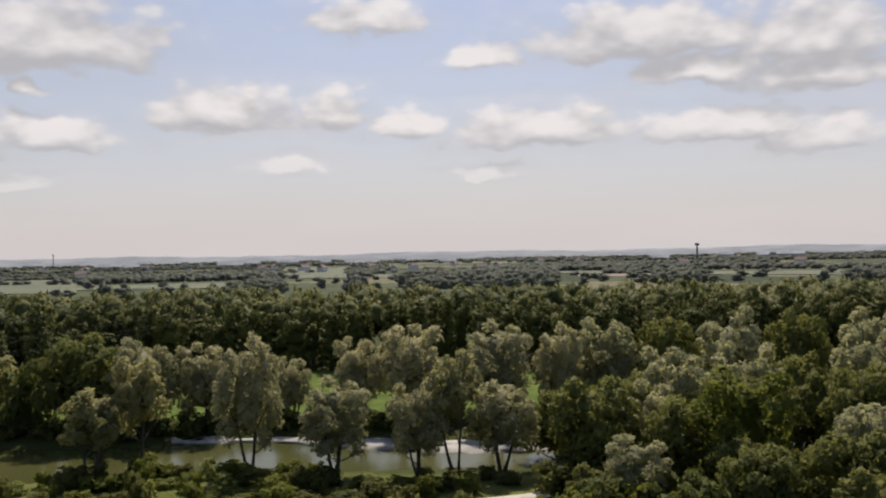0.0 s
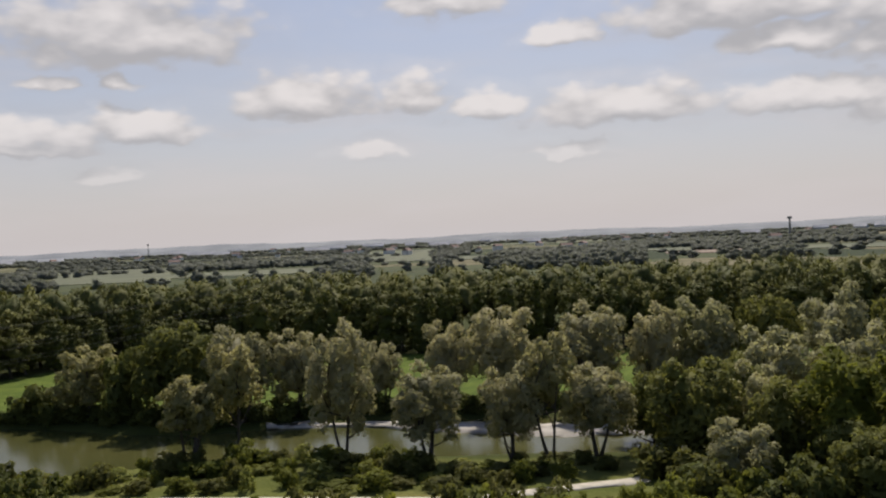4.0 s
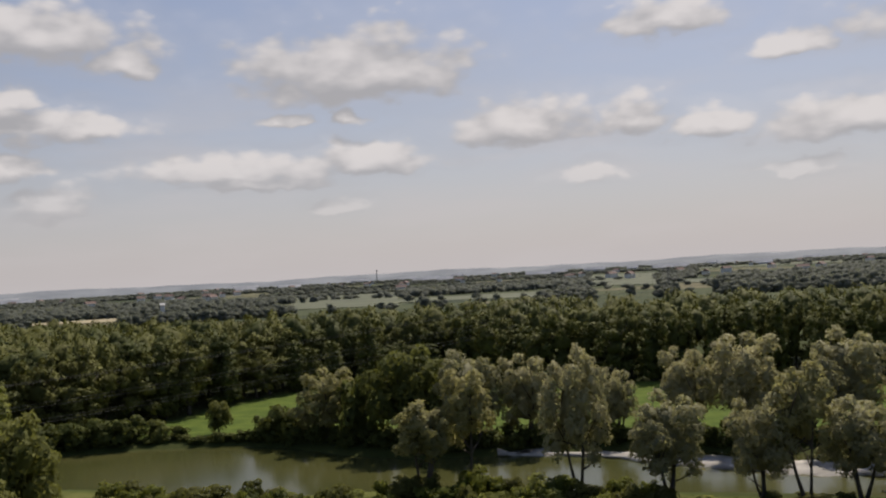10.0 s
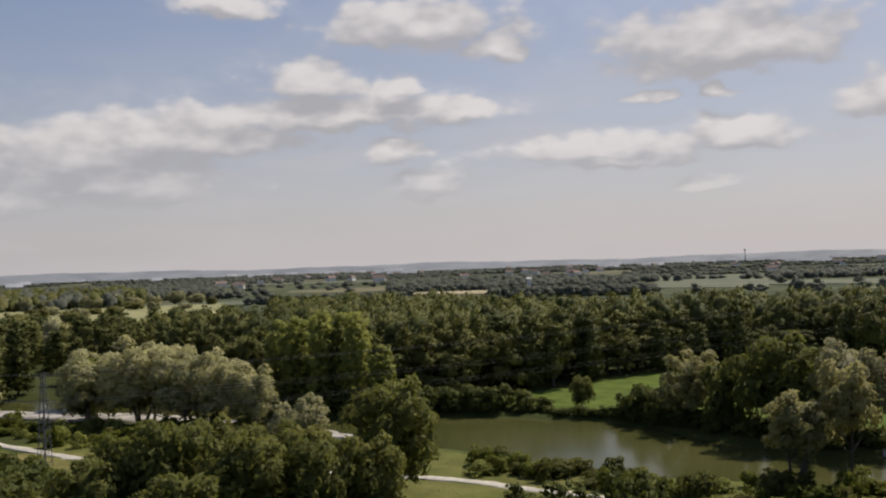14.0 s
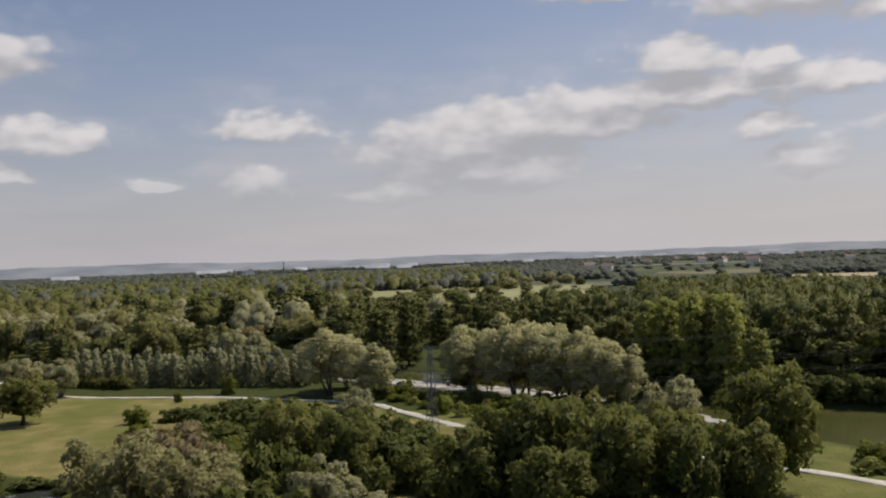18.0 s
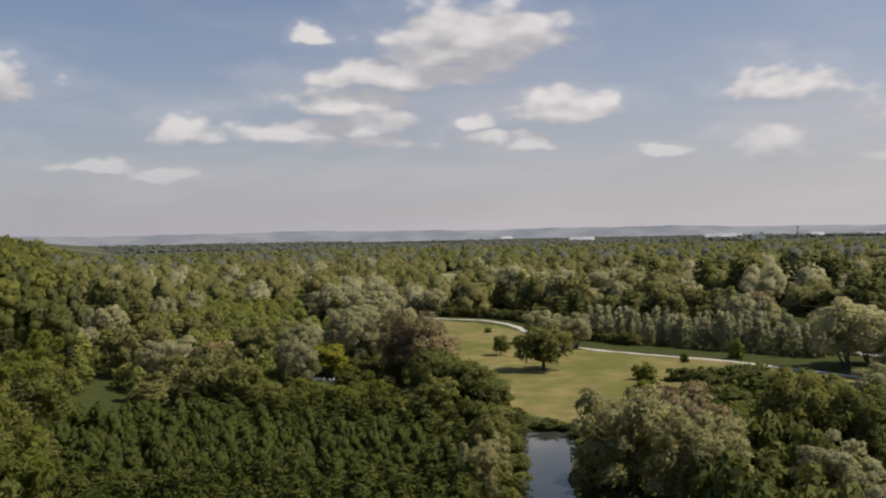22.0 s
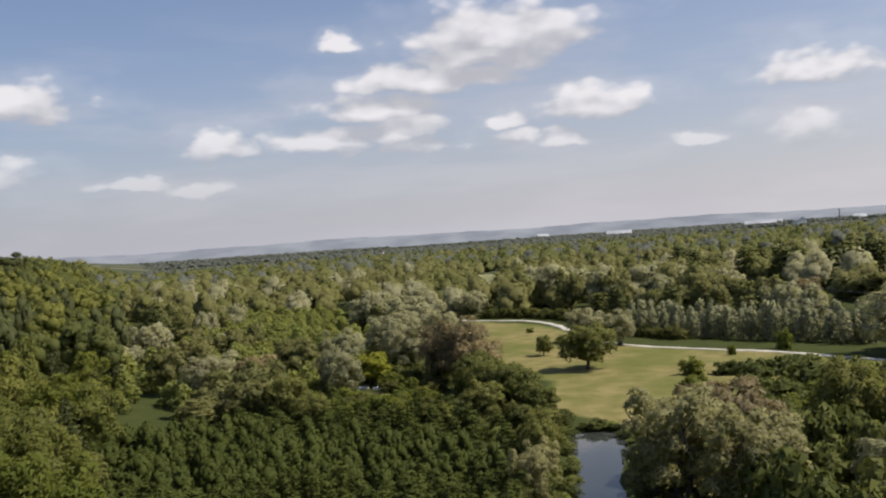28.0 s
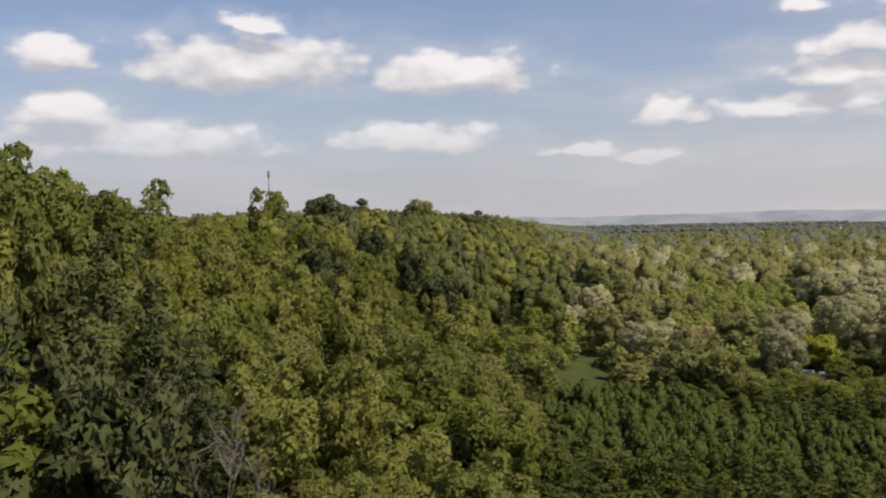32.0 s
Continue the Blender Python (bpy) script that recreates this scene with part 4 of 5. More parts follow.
def scatter(r, poly, spacing, tries=4000, keep=None):
    """Random places inside a polygon, at least spacing apart."""
    xs, ys = [p[0] for p in poly], [p[1] for p in poly]
    got = np.empty((0, 2))
    c = np.column_stack([r.uniform(min(xs), max(xs), tries), r.uniform(min(ys), max(ys), tries)])
    c = c[inside(poly, c[:, 0], c[:, 1])]
    cell, grid = spacing, {}
    out = []
    for x, y in c:
        i, j = int(x // cell), int(y // cell)
        if all((x - a) ** 2 + (y - b) ** 2 >= spacing ** 2 for u in (i - 1, i, i + 1) for v in (j - 1, j, j + 1) for a, b in grid.get((u, v), ())):
            grid.setdefault((i, j), []).append((x, y))
            out.append((float(x), float(y)))
    return out


def bearing_spot(az, d):
    return -math.sin(radians(az)) * d, math.cos(radians(az)) * d


DEAD = ((-39.6, -47.2, 9.0), (-42.4, -45.5, 8.0), (-38.4, -51.3, 9.5), (-44.9, -50.8, 8.5), (-41.5, -52.5, 10), (-46, -47, 8.5), (-37, -44.5, 7.5))
rng = np.random.default_rng(5)
# bushes between the path and the near bank
for x, y in scatter(rng, [(-170, 72), (-120, 86), (-95, 97), (-60, 102), (-20, 105), (8, 113), (-8, 121), (-33, 120), (-56, 117), (-76, 108.5), (-110, 107), (-125, 102), (-165, 90)], 2.7):
    if edge_distance(PATH_LINE, x, y, False) > 2.8 and not -118 < x < -101 and rng.random() < 0.82:
        k = rng.random()
        plant("bright_shrub" if k < 0.42 else "feathery_shrub" if k < 0.55 else "shrub", x, y, rng.uniform(0.8, 3.2), rng.uniform(2.4, 4.8), "low leafy bush between the footpath and the river", "riverside bushes", "bush", name="bush")
# tall young growth and bushes on the camera's side of the path
for x, y in scatter(rng, [(-43, 66), (-53, 81), (-68, 74), (-54, 59)], 2.4):
    plant("sapling", x, y, rng.uniform(6.5, 9.3), rng.uniform(3.0, 4.2), "slender dark green young tree beside the footpath", "young trees by the path", name="young_tree")
for x, y in scatter(rng, [(-45, 84), (-5, 95), (18, 101), (20, 84), (-30, 74), (-45, 72)], 3.4):
    if edge_distance(PATH_LINE, x, y, False) > 3.4:
        plant("bright_shrub" if rng.random() < 0.45 else "shrub", x, y, rng.uniform(3.0, 5.2), rng.uniform(3.6, 5.4), "leafy green bush in the rough grass by the footpath", "meadow bushes", "bush", name="bush")
for x, y in scatter(rng, [(4, 114), (30, 119), (44, 108), (40, 92), (24, 92), (10, 99)], 4.0):
    plant("dark_shrub" if rng.random() < 0.6 else "shrub", x, y, rng.uniform(3, 6), rng.uniform(4.5, 6.5), "dense leafy undergrowth of the riverside wood", "riverside undergrowth", "bush", name="undergrowth")
for x, y in scatter(rng, [(-108, 148), (-96, 147.5), (-70, 143), (-58, 147), (-40, 155), (0, 156), (0, 160), (-44, 160), (-70, 150), (-100, 154)], 3.0):
    plant("dark_shrub", x, y, rng.uniform(2.2, 3.8), rng.uniform(4, 5.5), "dark undergrowth below the far bank willows", "far bank undergrowth", "bush", name="undergrowth")

# wood across the river: front rows as single trees, the depth behind as one body
FOREST = [(-330, 118), (-250, 106), (-205, 117), (-160, 124), (-150, 136), (-147, 152), (-143, 172), (-141, 208), (-124, 225), (-54, 231), (60, 242), (200, 245), (230, 330), (-100, 296), (-200, 250), (-330, 240)]
FRONT = FOREST[:12]
spots = scatter(rng, FOREST, 5.7, 30000)
deep = []
for x, y in spots:
    d = float(edge_distance(FRONT, x, y, False))
    if math.degrees(math.atan2(-x, y)) > 56 and math.hypot(x, y) > 285:
        continue
    if d < 14 and -300 < x < 110:
        rounded = rng.random() < 0.55
        plant("beech" if rounded else "poplar", x, y, rng.uniform(15.6, 19.6) * (0.72 if d < 5 and x < -100 and rng.random() < 0.5 else 1), rng.uniform(8, 11.5) if rounded else rng.uniform(6.5, 8.8), "dark green round-headed tree at the edge of the wood" if rounded else "tall dark green broadleaf tree at the edge of the wood", "wood across the river", name="forest_tree")
    elif abs(math.degrees(math.atan2(-x, y)) - 25) < 62:
        deep.append((x, y, rng.uniform(16.4, 19.9), rng.uniform(7.5, 9.5)))


def low_tree(seed, profile, count=9, size=0.25, leaf=0.13, density=0.5, lift=0.3):
    """A tree for the distance, of height and breadth 1."""
    r = np.random.default_rng(seed)
    b = [(x, y, z, q, q * 0.95) for x, y, z, q, _ in clumps(r, 1.0, 1.0, 0.08, count, size, profile, 0.4)]
    v, f, n = leaves(r, b, leaf, density, 1.3, 0.0, 0.4)
    return v, f, unit(n + np.array((0, 0, lift)))


LOW = [low_tree(300 + i, round_head, 4, 0.32, 0.11, 0.16, 0.4) for i in range(4)]
TINY = [low_tree(320 + i, round_head, 3, 0.36, 0.13, 0.12, 0.9) for i in range(4)]

def tall_head(seed):
    """The upper part of a columnar tree for the depth of the wood, of height and breadth 1."""
    r = np.random.default_rng(seed)
    v, f, n = leaves(r, fluted(r, 1.0, 1.0, 0.45, 4, 4), 0.075, 0.26, 1.3, 0.0, 0.4)
    return v, f, unit(n + np.array((0, 0, 0.2)))


TALL = [tall_head(360 + i) for i in range(4)]
SLIM = [low_tree(340 + i, spire, 9, 0.2, 0.09, 0.28) for i in range(4)]
SLOPE_HEADS = [low_tree(350 + i, round_head, 10, 0.22, 0.07, 0.25, 0.05) for i in range(4)]
FINE = [low_tree(330 + i, round_head, 8, 0.26, 0.066, 0.23, 0.5) for i in range(4)]


def body_of(name, places, protos, mat, label, category):
    """Many far trees as one body of leaves."""
    upright = protos is SLIM or protos is TALL
    pieces, bows = [], []
    for n, (x, y, h, w) in enumerate(places):
        v, f, vn = protos[n % len(protos)]
        a = n * 2.4
        ca, sa = math.cos(a), math.sin(a)
        z = max(0.0, float(hill(x, y))) if len(places) < 6000 else 0.0
        pieces.append((np.column_stack([x + (v[:, 0] * ca - v[:, 1] * sa) * w, y + (v[:, 0] * sa + v[:, 1] * ca) * w, z + (0.0 if upright else max(0.0, h - w)) + v[:, 2] * (h if upright else min(h, w))]), f))
        bows.append(np.column_stack([vn[:, 0] * ca - vn[:, 1] * sa, vn[:, 0] * sa + vn[:, 1] * ca, vn[:, 2]]))
    v, f = join(pieces)
    return tagged(new(name, fast_mesh(name, v, f, mat, False, np.concatenate(bows))), label, category, kind="stuff")


for lot, protos, mat in ((0, TALL, M_FOREST), (1, FINE, M_FOREST), (2, FINE, M_DEEP)):
    body_of("forest", deep[lot::3], protos, mat, "unbroken dark green canopy of the wood across the river", "forest")

for x, y, h, w in ((-163, 122, 21.5, 9), (-156, 125, 21, 9), (-170, 120, 20, 9), (-165, 128, 21, 9), (-178, 121, 19, 8), (-172, 127, 20, 8), (-150, 127, 14, 7)):
    plant("aspen", x, y, h, w, "tall fresh green poplar on the far bank", "far bank poplars", name="poplar_tree")

# trees round the pylon and on the bend of the river
for x, y, h, w in ((-100, 52, 13.5, 11), (-91, 56, 13, 10), (-96, 62, 12.5, 9), (-106, 61, 12, 9), (-88, 47, 10, 9), (-86, 63, 11.5, 8), (-110, 52, 10.5, 8), (-101, 44, 10.5, 9), (-85, 69.5, 11, 8), (-93, 66, 12, 9)):
    plant("oak", x, y, h, w, "broad dark green tree in the clump beside the lawn", "clump beside the lawn", name="broadleaf_tree")
plant("grey_willow", -155, 46, 8.4, 8, "round grey-green willow above the dark thicket", name="willow_tree")
for x, y, h, w in ((-127, 28, 12, 9.5), (-120, 34, 10.5, 8), (-135, 34, 9.5, 8), (-128, 37, 9, 8)):
    plant("oak", x, y, h, w, "dark green tree standing out of the thicket", "trees in the thicket", name="broadleaf_tree")
plant("grey_willow", -109, 77, 12.6, 9, "grey-green willow behind the dark clump", name="willow_tree")
plant("oak", -92, 79, 16, 12, "dense olive-green tree by the gravel path", name="broadleaf_tree")
for x, y, h, w in ((-188, 82, 14.6, 13), (-176, 87, 17.4, 15), (-166, 91, 15.2, 13), (-159, 95, 14.2, 11), (-153, 98, 12.2, 9), (-182, 93, 18.4, 13), (-170, 97, 16.6, 12)):
    plant("silver_willow", x, y, h, w, "broad silvery willow on the river bend beside the gravel bar", "river bend willows", name="willow_tree")
plant("maple", -197, 87, 15.6, 12, "fresh green rounded tree beside the silvery willows", name="broadleaf_tree")
for x, y, h, w in ((-206, 56, 14.9, 14), (-196, 62, 12, 11), (-214, 62, 12, 10)):
    plant("silver_willow", x, y, h, w, "broad silvery willow beside the path's bend", "path bend willows", name="willow_tree")
for x, y, h, w in ((-167, 31, 6, 10), (-160, 36, 7, 9), (-150, 38, 7, 9), (-143, 46, 6.5, 8), (-136, 50, 5.5, 8), (-128, 46, 6.5, 9), (-120, 42, 6.5, 8), (-132, 38, 7.5, 9), (-142, 30, 7, 9), (-150, 24, 6, 8), (-124, 33, 6, 8), (-115, 50, 6, 8), (-133, 27, 6, 7), (-174, 24, 4, 6), (-182, 24, 3.6, 6)):
    plant("dark_shrub", x, y, h, w, "dark green thicket beneath the overhead line", "thicket below the line", "bush", name="thicket")
for n, (x, y, h, w) in enumerate(((-102, 5, 14.5, 11), (-96, 12, 13, 10), (-108, 12, 12.5, 10), (-116, 9, 11, 9))):
    plant("olive_willow" if n < 2 else "bare_tree", x, y, h, w, "big grey-olive willow overhanging the pond", "pond willows", name="willow_tree")
for x, y, h, w in ((-98, 25.5, 9, 8), (-92, 28, 7, 6)):
    plant("grey_willow", x, y, h, w, "low silver-green willow near the lawn", "pond willows", name="willow_tree")
for x, y, h, w in ((-94, 20, 5, 7), (-103, 21, 5.5, 7), (-98, 18, 4.5, 6), (-118, 20, 8, 9), (-110, 27, 7, 8), (-126, 18, 7, 8), (-90, 14, 9, 8), (-86, 21, 8, 8), (-122, 26, 7, 8)):
    plant("dark_shrub", x, y, h, w, "dark green thicket behind the pond willows", "pond thicket", "bush", name="thicket")
for x, y, h, w in ((-120, 2.5, 3.5, 4.5), (-106, -10, 4, 5), (-114, -9.2, 3, 4), (-131, 3.2, 2, 3.5)):
    plant("dark_shrub", x, y, h, w, "dark bush overhanging the pond's edge", "pond bushes", "bush", name="waterside_bush")
for x, y in scatter(rng, [(-118, 44), (-112, 60), (-92, 74), (-81, 72), (-82, 52), (-96, 40)], 4.2):
    plant("dark_shrub", x, y, rng.uniform(2.5, 4.5), rng.uniform(4.5, 6), "dense dark undergrowth round the clump of trees", "clump undergrowth", "bush", name="undergrowth")
for x, y in scatter(rng, [(-158, 22), (-150, 40), (-136, 52), (-118, 52), (-112, 38), (-112, 20), (-132, 14)], 4.6):
    plant("dark_shrub" if rng.random() < 0.75 else "bright_shrub", x, y, rng.uniform(3.2, 6.2), rng.uniform(5, 7), "dense bush in the thicket behind the pond", "thicket bushes", "bush", name="thicket")
for x, y in scatter(rng, [(-146, 92), (-146, 72), (-172, 66), (-192, 63), (-212, 70), (-198, 77), (-172, 84), (-160, 90)], 3.8):
    plant("feathery_shrub" if rng.random() < 0.6 else "bright_shrub", x, y, rng.uniform(0.7, 1.2) if float(edge_distance(BEND_BAR, x, y, False)) < 16 else rng.uniform(1.4, 3.4), rng.uniform(3.2, 5.5), "low leafy bush below the river bend willows", "river bend bushes", "bush", name="bush")
for az, d in [(a, 47 + 6 * rng.random()) for a in range(126, 164, 2)] + [(a, 38 + 7 * rng.random()) for a in range(138, 168, 3)]:
    plant("shrub", -math.sin(radians(az)) * d, math.cos(radians(az)) * d, rng.uniform(3, 5), rng.uniform(5, 7), "leafy undergrowth on the wooded slope", "slope undergrowth", "bush", name="undergrowth")
for x, y in scatter(rng, [tuple(np.array(bearing_spot(a, d))) for a, d in ((132, 46), (165, 46), (165, 84), (132, 84))], 5.6):
    if all(math.hypot(x - a, y - b) > 3 for a, b, _ in DEAD):
        plant("shrub" if rng.random() < 0.7 else "bright_shrub", x, y, rng.uniform(2.5, 5), rng.uniform(5, 7), "leafy undergrowth on the wooded slope", "slope undergrowth", "bush", name="undergrowth")
# park meadow
plant("oak", -205, -7, 9.8, 12.0, "lone full-crowned tree on the mown meadow", name="lone_tree")
plant("oak", -229, -18, 5.0, 4.3, "small round tree on the mown meadow", name="small_tree")
for x, y, h, w in ((-243, 0, 9, 9), (-252, -8.5, 9.5, 10.5)):
    plant("grey_willow", x, y, h, w, "rounded grey-green tree beside the path", "trees beside the path", name="willow_tree")
for i in range(9):
    plant("dark_shrub", -190 + 0.4 * i, 20 + 1.6 * i, rng.uniform(2.2, 3.4), rng.uniform(4, 5.5), "dark green hedge bush across the lawn", "lawn hedge", "bush", name="hedge_bush")
plant("bright_shrub", -191, 13.6, 3.6, 5, "yellow-green bush on the open meadow", category="bush", name="small_bush")
for x, y, h, w in ((-103, -10.6, 8, 4.6), (-110, -9.6, 7, 4.2)):
    plant("olive_willow", x, y, h, w, "grey-brown willow leaning over the pond's near shore", "pond shore willows", name="willow_tree")
shore = smooth_line([*POND[10:], *POND[:4]], 3.0)
for n, (x, y) in enumerate(shore):
    plant("dark_shrub" if n % 3 else "feathery_shrub", x + rng.uniform(-1, 1), y + rng.uniform(-1, 1), rng.uniform(0.6, 1.5), rng.uniform(2.4, 4.0), "low sedge and brush along the pond's edge", "pond edge brush", "bush", name="waterside_bush")
for x, y, h, w in ((-216, 24, 2.5, 2), (-222, 36, 5, 4), (-172, 12, 3.2, 4), (-282, -26, 1.6, 2.5), (-178, 14, 2.4, 3)):
    plant("bright_shrub", x, y, h, w, "small bush on the open meadow", "meadow shrubs", "bush", name="small_bush")
for i in range(44):
    k = i / 43
    for row in range(2):
        x, y = -266 + 42 * k - row * 5 + rng.uniform(-1.5, 1.5), 4 + 52 * k + row * 4 + rng.uniform(-1.5, 1.5)
        plant("silver_poplar", x, y, rng.uniform(5.8, 9.9), rng.uniform(2.6, 3.9), "slim silvery young tree in a dense planted belt", "silver belt", name="silver_tree")
# hedge along the far side of the park path
for x, y in smooth_line([(-337, -46), (-330, -29), (-314, -15), (-290, -7), (-268, 1), (-250, 14)], 2.8):
    plant("shrub", x + rng.uniform(-1, 1), y + rng.uniform(-1, 1), rng.uniform(2.2, 3.8), rng.uniform(4.5, 6), "low hedge bush behind the park path", "park hedge", "bush", name="hedge_bush")
# plain west of the pond
def on_sight(x, y):
    """Ground kept low in front of the slabs and the ditch."""
    return float(edge_distance([(-191, -52), (-174, -47)], x, y, False)) < 4.0


for x, y, h, w in ((-176, -79, 10.8, 12), (-180, -54, 10.8, 9), (-208, -62, 11, 10), (-214, -48, 12, 11), (-226, -56, 12, 11), (-240, -46, 13, 11), (-256, -60, 12, 12)):
    plant("grey_willow", x, y, h, w, "rounded silver-green willow in the wet meadow", "wet meadow willows", name="willow_tree")
plant("bare_tree", -174, -69, 10.2, 10, "grey-brown half-bare tree in the wet meadow", name="bare_tree")
for x, y, h, w in ((-184, -31, 15, 11), (-192, -36, 13, 10), (-178, -26, 11, 9)):
    plant("bare_tree", x, y, h, w, "tall grey-brown sparsely leaved tree beside the meadow", "sparse trees", name="bare_tree")
plant("yellow_shrub", -193, -51, 7.5, 7.5, "bright yellow-leaved bush among grey willows", category="bush")
for x, y, h, w in ((-156, -17, 8.8, 9), (-160, -22, 9, 9), (-166, -25, 9.5, 9), (-152, -13, 5.5, 6), (-149, -22, 7, 8), (-155, -56, 8.3, 8), (-150, -50, 6, 7), (-168, -20, 7, 8), (-140, -14, 5, 5), (-128, -11, 6.5, 6), (-118, -10.5, 7, 5)):
    plant("oak", x, y, h, w, "dark green bushy tree at the edge of the plantation", "plantation edge", name="bushy_tree")
LIME = [(-226, -76), (-262, -72), (-300, -84), (-380, -104), (-394, -168), (-320, -130), (-265, -106)]
for x, y in scatter(rng, LIME, 5.4):
    plant("feathery_shrub", x, y, rng.uniform(3.2, 6), rng.uniform(5, 7.5), "light green feathery young tree in the open wet meadow", "feathery growth", "tree", name="young_growth")
for x, y in scatter(rng, [(-160, -14), (-150, -9.5), (-134, -10.5), (-138, -18), (-148, -30), (-162, -26)], 3.3):
    plant("shrub" if rng.random() < 0.6 else "feathery_shrub", x, y, rng.uniform(1.5, 4), rng.uniform(3.5, 5.5), "leafy brush between the pond and the plantation", "pond brush", "bush", name="bush")
for x, y in scatter(rng, [(-118, 2), (-98, 3), (-90, 6), (-92, 14), (-112, 14)], 3.4):
    plant("shrub", x, y, rng.uniform(1.2, 3), rng.uniform(3.5, 5), "low brush below the pond willows", "pond brush", "bush", name="bush")
for x, y in scatter(rng, [(-205, -72), (-215, -100), (-330, -140), (-344, -96), (-262, -66)], 7.5):
    if inside(LIME, x, y):
        continue
    plant("feathery_shrub", x, y, rng.uniform(3.5, 6.5), rng.uniform(5.5, 7.5), "light green young growth in the wet meadow", "young growth", "bush", name="young_growth")

for x, y in scatter(rng, [(-150, -62), (-205, -60), (-262, -62), (-345, -90), (-345, -170), (-232, -150), (-165, -100)], 6.8):
    k = rng.random()
    if on_sight(x, y) or inside(LIME, x, y):
        continue
    kind = "far_willow" if k < 0.07 else "far_oak" if k < 0.28 else "feathery_shrub"
    plant(kind, x, y, rng.uniform(5, 10) if k < 0.28 else rng.uniform(3.5, 6.5), rng.uniform(7, 11) if k < 0.28 else rng.uniform(5.5, 8), "rounded tree in the wet meadow" if k < 0.28 else "light green feathery young tree in the wet meadow", "wet meadow trees", name="meadow_tree")

for x, y in scatter(rng, [(-150, -28), (-172, -36), (-215, -36), (-222, -58), (-186, -62), (-160, -64), (-146, -52)], 5.0):
    if on_sight(x, y):
        if math.hypot(x + 189, y + 50) > 6:
            plant("feathery_shrub", x, y, rng.uniform(0.6, 1.2), rng.uniform(3, 5), "low bush in the damp hollow", "hollow bushes", "bush", name="damp_meadow_bush")
        continue
    plant("bright_shrub" if rng.random() < 0.5 else "shrub", x, y, rng.uniform(1.8, 4.2), rng.uniform(4.5, 6.5), "leafy bush in the damp hollow behind the plantation", "hollow bushes", "bush", name="damp_meadow_bush")

# plantation of young trees at the foot of the slope
PLANTATION = [(-140, -66), (-132, -44), (-124, -22), (-104, -10), (-84, -10.5), (-62, -12), (-48, -22), (-50, -32), (-84, -58), (-116, -76)]
rows = scatter(rng, PLANTATION, 2.1, 18000)
rows.sort(key=lambda p: p[0] ** 2 + p[1] ** 2)
for x, y in rows[:298]:
    plant("sapling", x, y, rng.uniform(2.8, 6.2), rng.uniform(3.0, 4.7), "slim dark green young tree in a dense plantation", "plantation", name="plantation_tree")
back = [(x, y, rng.uniform(2.8, 6.2), rng.uniform(3.0, 4.6)) for x, y in rows[298:]]
if back:
    body_of("plantation", back, SLIM, M_PLANT, "dense rows of young trees further back", "plantation")

for x, y in scatter(rng, [(-140, -66), (-132, -44), (-124, -22), (-129, -12), (-142, -11), (-150, -22), (-166, -36), (-168, -58)], 3.3):
    low_by_sight = float(edge_distance([(-191, -52), (-150, -41)], x, y, False)) < 5
    tall = rng.uniform(2.6, 4.6)
    plant("sapling", x, y, min(tall, max(0.8, 29 * (1 - math.hypot(x, y) / 196) - 1.4)) if low_by_sight else tall, rng.uniform(3.2, 4.6), "low dark green young tree at the edge of the plantation", "plantation edge growth", name="plantation_tree")

# rough grass of the meadow as loose tufts
def rough_grass(name, poly, spacing, mat, label):
    spots = [(x, y) for x, y in scatter(rng, poly, spacing, 16000) if edge_distance(PATH_LINE, x, y, False) > 2.0 and edge_distance(RIVER, x, y) > 2.0 and not inside(RIVER, x, y)]
    p = np.array(spots)
    p = np.column_stack([p, ground_z(p[:, 0], p[:, 1]) - 0.05])
    p = np.repeat(p, 5, 0) + np.column_stack([rng.normal(0, 0.35, (len(p) * 5, 2)), np.zeros(len(p) * 5)])
    turn, h = rng.uniform(0, math.tau, len(p)), rng.uniform(0.04, 0.11, len(p))
    side = np.column_stack([np.cos(turn), np.sin(turn), np.zeros(len(p))]) * 0.16
    tip = p + np.column_stack([rng.normal(0, 0.15, (len(p), 2)), h])
    v = np.stack([p - side, p + side, tip], 1).reshape(-1, 3)
    up = np.tile((0, 0, 1.0), (len(v), 1)) + np.repeat(rng.normal(0, 0.3, (len(p), 3)), 3, 0)
    tagged(new(name, fast_mesh(name, v, np.arange(len(v)).reshape(-1, 3), mat, False, unit(up))), label, "grass", kind="stuff")


rough_grass("rough_grass", NEAR_STRIP, 1.0, M_GROUND, "uneven tufts of rough meadow grass beside the footpath")

# slope above the plantation
SLOPE = [tuple(HILL_AWAY * a + HILL_UP * s) for a, s in ((34, 6), (330, 2), (470, 20), (470, 130), (30, 130))]
hill_far = []


def ridge_room(x, y):
    """How tall a tree may grow under the ridge line, which climbs in steps towards the brow."""
    d, az = math.hypot(x, y), math.degrees(math.atan2(-x, y)) % 360
    el = np.interp(az, (111, 120, 122.4, 124, 126, 128.5, 131.5, 137.5, 141.6, 143.5, 146, 147.4, 149, 151), (-1.8, -1.0, -0.5, 0.1, 0.5, 0.9, 1.1, 1.0, 0.9, 1.2, 1.9, 2.4, 4.1, 4.8))
    return 29.6 + d * math.tan(radians(float(el))) - max(0.0, float(hill(x, y)))


